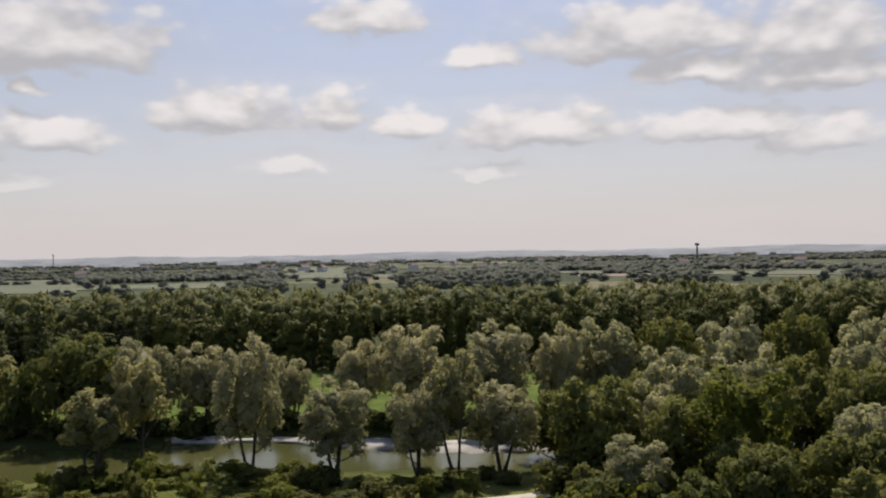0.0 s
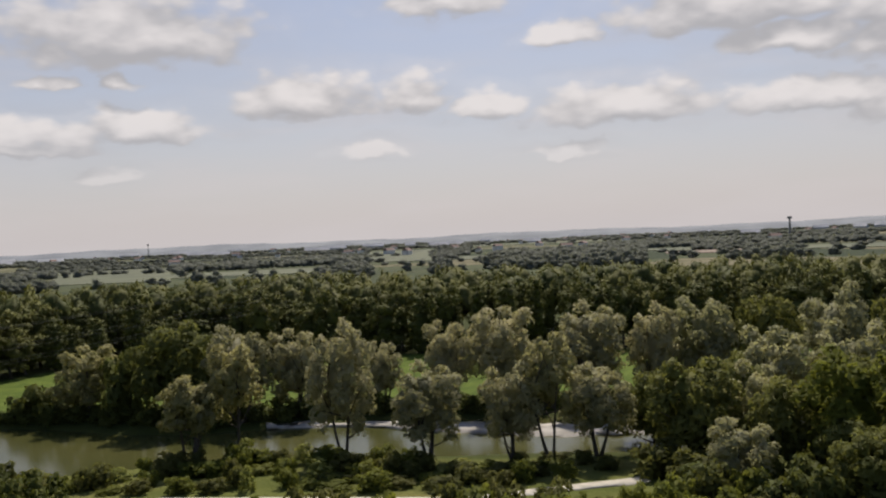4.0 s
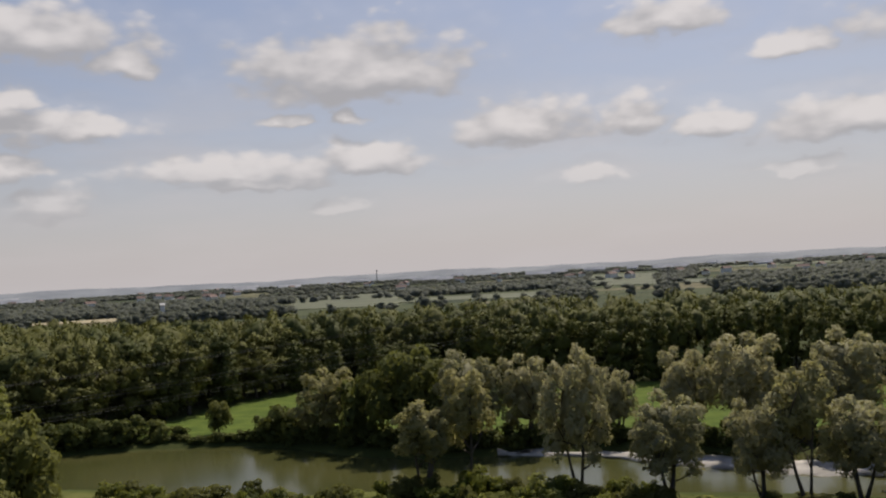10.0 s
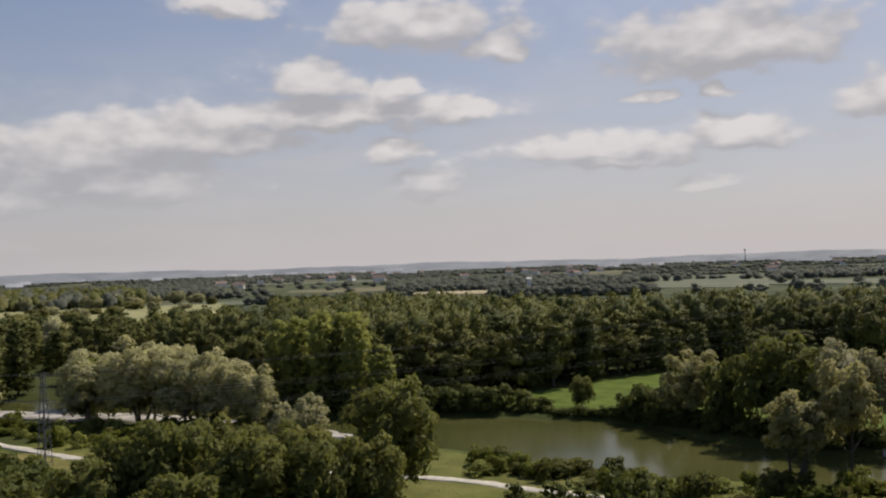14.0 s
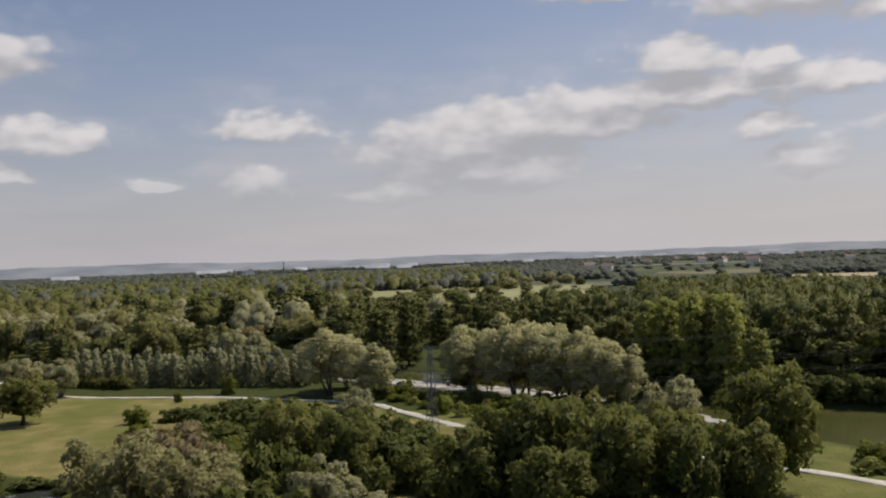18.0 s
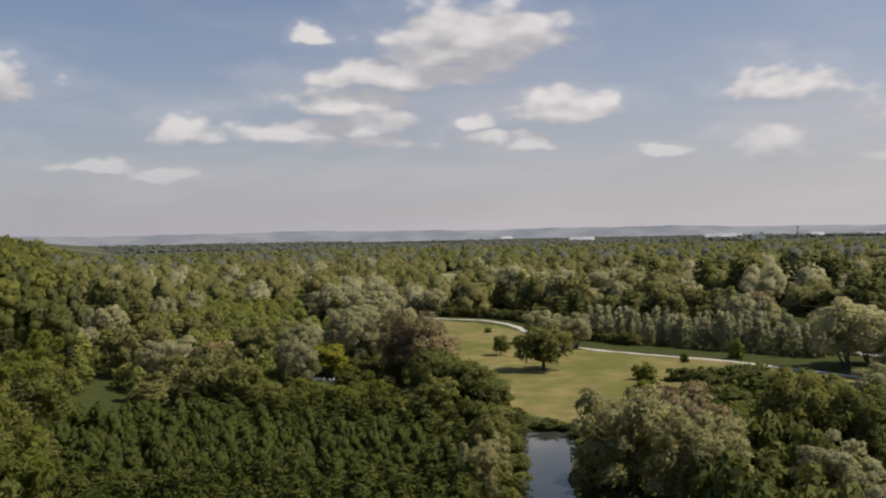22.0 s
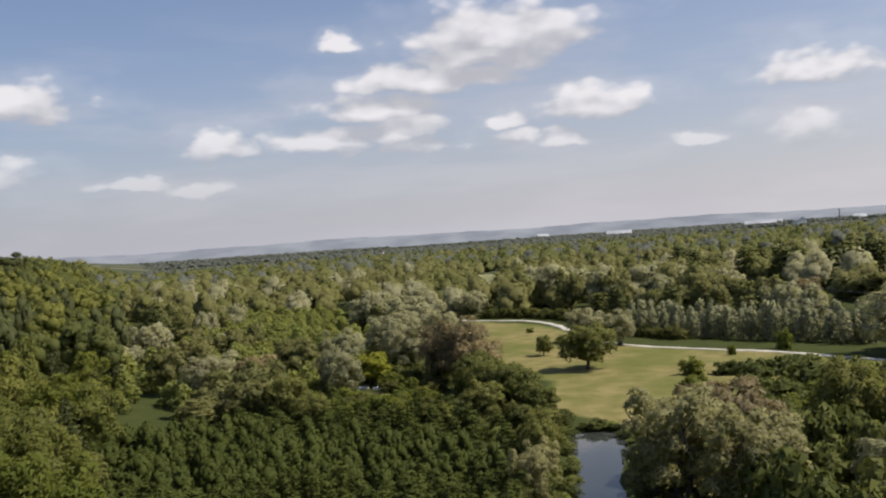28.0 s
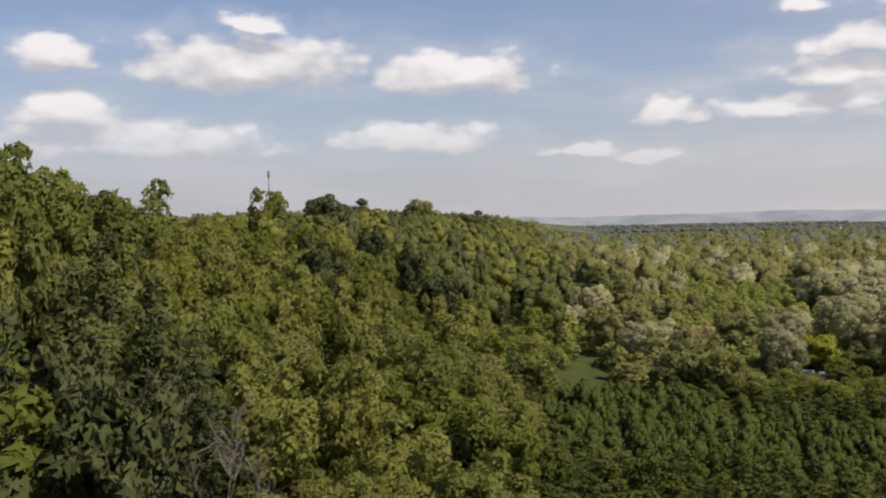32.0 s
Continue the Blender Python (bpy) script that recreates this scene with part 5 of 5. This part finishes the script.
for x, y in scatter(rng, SLOPE, 5.2, 18000):
    d, az = math.hypot(x, y), math.degrees(math.atan2(-x, y)) % 360
    if d < 40 or not 108 < az < 162 or any(math.hypot(x - a, y - b) < 3.2 for a, b, _ in DEAD):
        continue
    up, room = float(np.dot((x, y), HILL_UP)), ridge_room(x, y) * rng.uniform(0.86, 1.0)
    if room < 4:
        continue
    if 111 < az < 123 and d > 120 and rng.random() < 0.35:
        if d < 300:
            plant("spruce", x, y, min(room, rng.uniform(8, 13)), rng.uniform(4, 6), "dark slender conifer low on the wooded slope", "slope conifers", name="conifer")
            continue
    if d < 188:
        k = rng.random()
        if k < (0.5 if az > 143 else 0.16 if az > 139 else 0.3 if 124 < az < 134 and up > 45 else 0.05) and up > 18:
            plant("pine" if az < 139 or k > 0.3 else "close_spruce" if d < 75 else "spruce", x, y, min(room, rng.uniform(13, 18)), rng.uniform(5.5, 8), "dark conifer on the wooded slope", "slope conifers", name="conifer")
        elif k > 0.72 and k < 0.9:
            plant("oak", x, y, min(room, rng.uniform(8, 14) * (0.8 if up < 16 else 1)), rng.uniform(6, 9.5), "dark green oak on the wooded slope", "slope trees", name="broadleaf_tree")
        elif k > 0.9:
            plant("maple", x, y, min(room, rng.uniform(9, 13)), rng.uniform(7, 10), "fresh green tree on the wooded slope", "slope trees", name="broadleaf_tree")
        else:
            plant("close_hornbeam" if d < 74 else "near_hornbeam" if d < 125 else "hornbeam", x, y, min(room, rng.uniform(7.5, 14.5) * (0.8 if up < 16 else 1)), rng.uniform(4.8, 8.4), "leafy green broadleaf tree on the wooded slope", "slope trees", name="broadleaf_tree")
    else:
        hill_far.append((x, y, min(room, rng.uniform(8, 17)), rng.uniform(6.5, 10)))
hill_far += [(x, y, rng.uniform(9, 14), rng.uniform(9, 13)) for x, y in scatter(rng, [tuple(HILL_AWAY * a + HILL_UP * s) for a, s in ((465, 2), (465, 70), (900, 130), (900, 0))], 8.5, 5000)]
for k, (mat, lab) in enumerate(((M_HILL, "continuous green wood on the far part of the slope"), (M_OAK, "darker green trees in the wood on the far slope"), (M_CONIFER, "scattered dark conifers in the wood on the far slope"))):
    body_of("slope_wood", [q for n, q in enumerate(hill_far) if (n * 7) % 10 in ((0, 1, 2), (3, 4, 5, 6), (7, 8, 9))[k]], SLIM if mat is M_CONIFER else SLOPE_HEADS, mat, lab, "forest")

for kind, az, d, top, w, lab in (("oak", 150.4, 112, 4.9, 13, "tall broad tree on the brow of the slope"), ("maple", 148.9, 116, 4.3, 11, "tall fresh green tree on the brow of the slope"), ("oak", 152.0, 108, 4.6, 12, "tall broad tree on the brow of the slope"), ("maple", 136.5, 205, 2.6, 9, "tall pale green tree beside the mast on the ridge"), ("pine", 133.5, 255, 2.1, 11, "flat-topped pine on the ridge"), ("pine", 131.7, 270, 1.7, 12, "dark pine on the ridge"), ("oak", 127.6, 340, 1.75, 14, "round-headed tree on the ridge"), ("pine", 124.8, 440, 0.8, 15, "dark pine on the ridge"), ("pine", 145.8, 128, 2.6, 8, "dark pine on the ridge"), ("spruce", 143.3, 135, 1.6, 7, "dark spruce on the ridge"), ("spruce", 144.5, 132, 1.8, 7, "dark spruce on the ridge")):
    x, y = bearing_spot(az, d)
    plant(kind, x, y, 29.6 + d * math.tan(radians(top)) - float(hill(x, y)), w, lab, "ridge trees", name="conifer" if kind in ("pine", "spruce") else "broadleaf_tree")

# fields of the plain: bearing, near and far edge, half-breadth in degrees, crop
FIELDS = [(23, 900, 1075, 4.6, "green"), (30, 870, 1480, 3.2, "green"), (13.2, 1150, 2200, 1.9, "green"), (9, 1100, 1320, 1.2, "green"), (-2.8, 1150, 1320, 1.4, "green"), (-5, 1000, 1140, 2.3, "brown"), (61, 820, 940, 3.5, "green"), (45.3, 880, 1000, 2.4, "ripe"), (76.6, 440, 760, 2.3, "pale"), (66.5, 440, 880, 7.6, "pale"), (97.8, 430, 690, 1.1, "pale"), (-14, 1000, 1200, 4.0, "green"), (5, 2300, 2700, 4, "green"), (54, 1700, 2000, 5, "green")]

# woods of the plain to the west, single trees first
WEST = [(-620, 330), (-330, 128), (-300, 78), (-262, 62), (-240, 62), (-272, 8), (-345, -30), (-352, -84), (-340, -150), (-230, -120), (-320, -170), (-900, -560), (-1300, -260), (-1300, 620)]
CLEAR = [[(-520, 60), (-620, 120), (-760, 130), (-700, 50)], [(-480, -70), (-520, -40), (-580, -44), (-540, -80)]]
west = []
for x, y in scatter(rng, WEST, 10.2, 18000):
    if inside(LIME, x, y) or any(inside(c, x, y) for c in CLEAR) or any(abs(math.degrees(math.atan2(-x, y)) % 360 - a) < hw and d0 * 0.97 < math.hypot(x, y) < d1 for a, d0, d1, hw, _ in FIELDS) or float(edge_distance(RIVER, x, y)) < 4 or inside(RIVER, x, y):
        continue
    d, az = math.hypot(x, y), math.degrees(math.atan2(-x, y)) % 360
    if not 52 < az < 126:
        continue
    k = rng.random()
    if d < 345:
        kind, lab, nm = (("far_willow", "silver-green willow in the mixed wood of the plain", "willow_tree") if k < 0.24 else ("far_oak", "dark green broadleaf tree in the mixed wood of the plain", "broadleaf_tree") if k < 0.72 else ("poplar", "tall narrow dark green tree in the mixed wood of the plain", "forest_tree"))
        plant(kind, x, y, rng.uniform(9, 15), rng.uniform(9, 14) if kind != "poplar" else rng.uniform(7, 9), lab, "west wood", name=nm)
    else:
        west.append((x, y, rng.uniform(9, 16), rng.uniform(9.5, 15), k))
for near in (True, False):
    # beyond 620 m the tall canopy takes leaves with haze in their colour
    for lo, hi, mat, lab in ((0, 0.17, M_WILLOW_GREY if near else M_MIXED, "grey-green willow canopy across the plain"), (0.17, 0.72, M_MIXED if near else M_FOREST, "dark green mixed canopy across the plain"), (0.72, 1, M_DEEP if near else M_HAZED_FARWOOD, "deep green tall canopy across the plain")):
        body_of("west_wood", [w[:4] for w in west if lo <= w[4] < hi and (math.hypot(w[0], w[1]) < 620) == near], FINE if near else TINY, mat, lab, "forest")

for x, y, h, w in ((-355, 13, 15.5, 24), (-373, -22, 15, 24), (-345, 36, 12.4, 18), (-412, 107, 16, 15), (-377, -80, 10.5, 16), (-352, -92, 10.5, 19), (-358, -57, 9.5, 13), (-308, -82, 12.4, 13), (-301, -67, 11.1, 16), (-347, -53, 9, 12.6), (-217, 96, 14.6, 14), (-340, -2, 13, 20)):
    plant("far_willow", x, y, h, w, "broad rounded silver-green willow beyond the park", "willows beyond the park", name="willow_tree")
for x, y, h, w in ((-247, 71, 20.5, 9), (-244, 80, 20.5, 11), (-249, 90, 20, 9), (-254, 76, 20, 9), (-258, 86, 19, 9), (-266, 80, 19, 9)):
    plant("poplar", x, y, h, w, "tall dark green poplar beyond the river bend", "river bend poplars", name="forest_tree")
for n in range(13):
    az = radians(60.5 + 1.15 * n)
    d = 900 + 18 * math.sin(n * 2.1)
    plant("far_willow", -math.sin(az) * d, math.cos(az) * d, 10 + 2 * math.sin(n * 1.7), 17 + 4 * math.sin(n * 2.9), "rounded willow in a row behind the pale field", "row behind the field", name="willow_tree")
for x, y in scatter(rng, [bearing_spot(a, d) for a, d in ((58, 300), (75, 310), (75, 425), (58, 425))], 11.0):
    if not inside(RIVER, x, y) and float(edge_distance(RIVER, x, y)) > 3:
        tall = rng.random() < 0.65
        plant("poplar" if tall else "far_oak", x, y, rng.uniform(14, 17.5) if tall else rng.uniform(9, 13), rng.uniform(8.5, 11), "dark green tree in the wood before the pale field", "wood before the field", name="forest_tree")
for az, d, h, w in ((86.3, 420, 20, 13), (85.6, 428, 19, 12), (84.2, 410, 16, 14), (82.6, 405, 19.5, 13), (81.9, 412, 18, 12), (80.6, 400, 19, 14), (79.8, 410, 18, 12), (78.4, 395, 17, 12), (77.2, 385, 20, 13), (76.5, 392, 21, 13), (75.8, 388, 20, 12), (75.0, 396, 19, 12)):
    plant("poplar", *bearing_spot(az, d), h, w, "tall dark green poplar standing behind the silver belt", "poplars behind the belt", name="forest_tree")
for x, y in scatter(rng, [bearing_spot(a, d) for a, d in ((59.5, 470), (73.5, 470), (73.5, 860), (59.5, 860))], 30.0):
    if rng.random() < 0.5:
        plant("far_willow" if rng.random() < 0.6 else "far_oak", x, y, rng.uniform(4.5, 8.5), rng.uniform(9, 17), "rounded tree standing in the pale field", "trees in the pale field", name="field_tree")
plant("bare_tree", -315, 59, 12.3, 9.5, "reddish-brown tree in the wood beyond the park", name="bare_tree")

# far plain: fields, strips of wood, farms and halls out to the skyline
FIELD_KINDS = {"pale": (M_CROP_D, "pale straw-green field between the woods"), "green": (M_CROP_A, "green field between strips of wood"), "brown": (M_CROP_C, "brown ploughed field beyond the wood"), "ripe": (M_CROP_B, "ripe golden field beyond the wood")}
for n, (az, d0, d1, half, crop) in enumerate(FIELDS):
    mat, lab = FIELD_KINDS[crop]
    a = [radians(az + half * k) for k in (-1, -0.4, 0.3, 1)]
    poly = [(-math.sin(t) * d0 * (1 + 0.02 * i), math.cos(t) * d0 * (1 + 0.02 * i)) for i, t in enumerate(a)] + [(-math.sin(t) * d1, math.cos(t) * d1) for t in reversed(a)]
    polygon_sheet("field", poly, 0.5 + 0.02 * n, mat, lab, "field", 0.6)
far = []
for i in range(230):
    az, d = rng.uniform(-24, 128), 740 * math.exp(rng.uniform(0, 1.7))
    if az > 66 and d < 1250 or az > 46 and d < 950:
        continue
    # a strip of trees lying roughly along the bearing circle
    long, slant, grown = rng.uniform(70, 420) * (1 + d / 2500), rng.normal(0, 0.1), rng.uniform(5.0, 9.5)
    step = 4.5 + d * 0.0028
    for k in np.arange(-long / 2, long / 2, step):
        a, dd = az + math.degrees((k + rng.uniform(-3, 3)) / d), d + k * slant + rng.uniform(-5, 5)
        if any(abs(a - f) < hw and d0 * 0.6 < dd < d1 for f, d0, d1, hw, _ in FIELDS) and rng.random() > 0.07:
            continue
        h = grown * rng.uniform(0.75, 1.2)
        far.append((-math.sin(radians(a)) * dd, math.cos(radians(a)) * dd, h, max(h * 1.0, step * 1.9)))
# these strips also wear the leaf colour with haze painted in
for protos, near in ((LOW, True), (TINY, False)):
    body_of("far_woods", [q for q in far if (math.hypot(q[0], q[1]) < 1050) == near], protos, M_HAZED_FARWOOD, "strips of woodland in haze-paled colour across the distant plain", "forest")


def house(x, y, w, d, h, turn, label, roof=M_ROOF, wall=M_WALL):
    e = new("house")
    e.matrix_basis = pose(x, y, 0, 0, 0, turn)
    bm = bmesh.new()
    bmesh.ops.create_cube(bm, size=1, matrix=Matrix.Translation((0, 0, h / 2)) @ Matrix.Diagonal((w, d, h, 1)))
    me = bpy.data.meshes.new("wall")
    bm.to_mesh(me)
    me.materials.append(wall)
    part("wall", me, e)
    o, r = 0.5, d * 0.38
    v = [(-w / 2 - o, -d / 2 - o, h), (w / 2 + o, -d / 2 - o, h), (w / 2 + o, d / 2 + o, h), (-w / 2 - o, d / 2 + o, h), (-w / 2 - o, 0, h + r), (w / 2 + o, 0, h + r)]
    me = bpy.data.meshes.new("roof")
    me.from_pydata([(a, b, c - 0.02) for a, b, c in v], [], [(0, 1, 5, 4), (2, 3, 4, 5), (1, 2, 5), (3, 0, 4), (3, 2, 1, 0)])
    me.materials.append(roof)
    part("roof", me, e)
    return tagged(e, label, "house")


for i in range(80):
    az, d = rng.uniform(-22, 60), rng.uniform(1450, 3400)
    house(-math.sin(radians(az)) * d, math.cos(radians(az)) * d, rng.uniform(12, 22), rng.uniform(9, 12), rng.uniform(6, 9), rng.uniform(0, 180), "white-walled farmhouse with a red tiled roof far across the plain")
for i in range(46):
    az, d = rng.uniform(-20, 104), rng.uniform(2600, 4200)
    house(-math.sin(radians(az)) * d, math.cos(radians(az)) * d, rng.uniform(30, 90), 24, rng.uniform(4, 6.5), az + rng.uniform(-20, 20), "long pale industrial hall near the skyline", M_HALL, M_HALL).name = "industrial_hall"


# low hills that close the skyline; aerial haze is put into their base colour
def skyline():
    az = np.radians(np.linspace(-60, 200, 520))
    deg = np.degrees(az)
    up = 5 + 4 * np.sin(deg * 0.31) + 2 * np.sin(deg * 0.83 + 1) + 1.2 * np.sin(deg * 2.7) + np.interp(deg, (40, 70, 95, 125, 150), (0, 6, 18, 20, 14))
    rows = []
    for d, k in ((4250, 0.0), (4350, 0.55), (4450, 1.0), (4550, 0.9)):
        rows.append(np.column_stack([-np.sin(az) * d, np.cos(az) * d, 8 * k + k * (18 + np.maximum(up, -18))]))
    v = np.stack(rows, 1)
    i = np.arange(v.shape[0] * 4).reshape(-1, 4)
    f = np.stack([i[:-1, :-1].ravel(), i[1:, :-1].ravel(), i[1:, 1:].ravel(), i[:-1, 1:].ravel()], 1)
    m = plain_material("haze_tinted_hills", (0.155, 0.172, 0.195), (0.23, 0.248, 0.268), 0.006)
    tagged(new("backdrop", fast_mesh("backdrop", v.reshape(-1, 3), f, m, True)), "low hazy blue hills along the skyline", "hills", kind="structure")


skyline()


# overhead line
def pylon(x, y, h, turn):
    """A slim lattice mast with one pair of crossarms."""
    e = new("pylon")
    e.matrix_basis = pose(x, y, 0, 0, 0, turn)

    def bar(name, a, b, r=0.03):
        v, f = limb(np.array([a, b]), (r, r), 5)
        part(name, fast_mesh(name, v, f, M_STEEL), e)
    b, t = 0.85, 0.2
    levels = [0.0, 0.13, 0.25, 0.36, 0.46, 0.55, 0.63, 0.71, 0.79, 0.87, 0.94, 1.0]
    for sx, sy in ((1, 1), (1, -1), (-1, -1), (-1, 1)):
        bar("leg", (sx * b, sy * b, -0.3), (sx * t, sy * t, h), 0.06)
    for k0, k1 in zip(levels, levels[1:]):
        for (ax, ay), (bx, by) in (((1, 1), (1, -1)), ((1, -1), (-1, -1)), ((-1, -1), (-1, 1)), ((-1, 1), (1, 1))):
            w0, w1 = b + (t - b) * k0, b + (t - b) * k1
            bar("brace", (ax * w0, ay * w0, k0 * h), (bx * w1, by * w1, k1 * h))
            bar("brace", (bx * w0, by * w0, k0 * h), (ax * w1, ay * w1, k1 * h))
    for z, reach in ((h - 0.4, 1.6), (h - 4.2, 2.6), (h - 6.8, 2.2)):
        for s in (-1, 1):
            bar("crossarm", (s * 0.25, 0, z + 0.5), (s * reach, 0, z), 0.045)
            bar("crossarm", (s * 0.25, 0, z - 0.3), (s * reach, 0, z), 0.045)
    return tagged(e, "slim grey steel lattice mast of the overhead line", "pylon", "pylons")


pylon(-137.5, 53.3, 16.2, 28)
pylon(-62, 330, 27, 10)
pylon(-420, 10, 20, 60)
for end, z1, turn in (((-62, 330), 27, 28), ((-420, 10), 20, 28)):
    for s, dz in ((-1.6, -0.4), (1.6, -0.4), (-2.6, -4.2), (2.6, -4.2), (-2.2, -6.8), (2.2, -6.8)):
        a = Vector((-137.5 + s * math.cos(radians(turn)), 53.3 + s * math.sin(radians(turn)), 16.2 + dz))
        b = Vector((end[0] + s, end[1], z1 + dz))
        t = np.linspace(0, 1, 28)
        line = np.array(a)[None] * (1 - t[:, None]) + np.array(b)[None] * t[:, None]
        line[:, 2] -= 4 * 3.6 * t * (1 - t)
        v, f = limb(line, np.full(28, 0.036), 4)
        tagged(new("power_line", fast_mesh("power_line", v, f, M_CABLE)), "thin sagging overhead power line", "cable", "power lines")


def mast(x, y, z, h, r, label, name="mast"):
    """A slender tapered mast with a wider head and guy collar."""
    e = new(name)
    e.matrix_basis = pose(x, y, z)
    for nm, a, b, r0, r1 in (("shaft", 0, h, r, r * 0.6), ("head", h * 0.93, h + r, r * 1.9, r * 1.5), ("base", -0.5, h * 0.06, r * 1.8, r * 1.4)):
        v, f = limb(np.array([(0, 0, a), (0, 0, (a + b) / 2), (0, 0, b)], float), (r0, (r0 + r1) / 2, r1), 8)
        part(nm, fast_mesh(nm, v, f, M_STEEL, True), e)
    return tagged(e, label, "mast")


mast(*bearing_spot(-9.6, 2400), 0, 38, 3.0, "dark water tower on the far plain", "water_tower")
mast(*bearing_spot(28.0, 3200), 0, 44, 1.6, "thin mast on the skyline")
mast(*bearing_spot(77.4, 2600), 0, 31, 1.6, "tall dark chimney near the skyline", "chimney")
sx, sy = bearing_spot(136.5, 212)
mast(sx, sy, float(ground_z(sx, sy)), 20, 0.16, "slender radio mast among the trees on the ridge")
house(*bearing_spot(40.6, 820), 3.6, 3.6, 14.5, 40, "narrow white tower beyond the wood", M_WALL).name = "white_tower"
house(*bearing_spot(79.5, 2300), 30, 20, 14, 10, "white hall between distant woods", M_HALL, M_WALL)
house(*bearing_spot(104.0, 1500), 8, 8, 13, 10, "white house among distant trees")
for x, y, turn in ((-190, -52.6, 12), (-189.2, -48.6, 20)):
    bm = bmesh.new()
    bmesh.ops.create_cube(bm, size=1, matrix=Matrix.Diagonal((1.2, 2.8, 0.5, 1)))
    bmesh.ops.bevel(bm, geom=list(bm.edges), offset=0.06, segments=1, affect="EDGES")
    me = bpy.data.meshes.new("white_slab")
    bm.to_mesh(me)
    me.materials.append(M_WALL)
    ob = new("white_slab", me)
    ob.matrix_basis = pose(x, y, float(ground_z(x, y)) + 0.3, 0, 0, turn)
    tagged(ob, "pale concrete slab lying at a ditch in the hollow", "slab", "slabs")


def dead_tree(x, y, h, seed):
    """A leafless tree: bare trunk, limbs and fine twigs."""
    r = np.random.default_rng(seed)
    e = new("dead_tree")
    e.matrix_basis = pose(x, y, float(ground_z(x, y)) - 0.1)
    line = bent(r, (0, 0, 0), (r.uniform(-1, 1), r.uniform(-1, 1), h), 0, 8)
    part("trunk", fast_mesh("trunk", *limb(line, np.linspace(0.11, 0.02, 8), 6), M_DEAD, True), e)
    for i in range(20):
        k = r.integers(2, 8)
        turn, reach = r.uniform(0, math.tau), h * r.uniform(0.07, 0.2)
        tip = line[k] + np.array((math.cos(turn) * reach, math.sin(turn) * reach, reach * r.uniform(0.8, 2.2)))
        arm = bent(r, line[k], tip, 0, 5)
        twigs = [limb(arm, np.linspace(0.045, 0.012, 5), 5)]
        for j in range(4):
            s = arm[r.integers(1, 5)]
            twigs.append(limb(bent(r, s, s + r.normal(0, 0.7, 3) + np.array((0, 0, 0.6)), 0, 3), (0.016, 0.012, 0.008), 4))
        part("branch", fast_mesh("branch", *join(twigs), M_DEAD, True), e)
    return tagged(e, "leafless grey dead tree among green trees on the slope", "tree", "dead trees")


for i, (x, y, h) in enumerate(DEAD):
    dead_tree(x, y, h, 400 + i)
plant("maple", -78, -111, 12, 7, "pale yellow-green tree on the wooded slope", name="broadleaf_tree")
for az, d, top in ((150.5, 98, 38.5), (153, 92, 39), (148.5, 104, 37), (155.5, 88, 38.5), (144, 120, 36.5)):
    x, y = bearing_spot(az, d)
    z = float(ground_z(x, y))
    plant("near_hornbeam", x, y, top - z, 11, "big leafy broadleaf tree on the brow of the slope", "brow trees", name="broadleaf_tree")
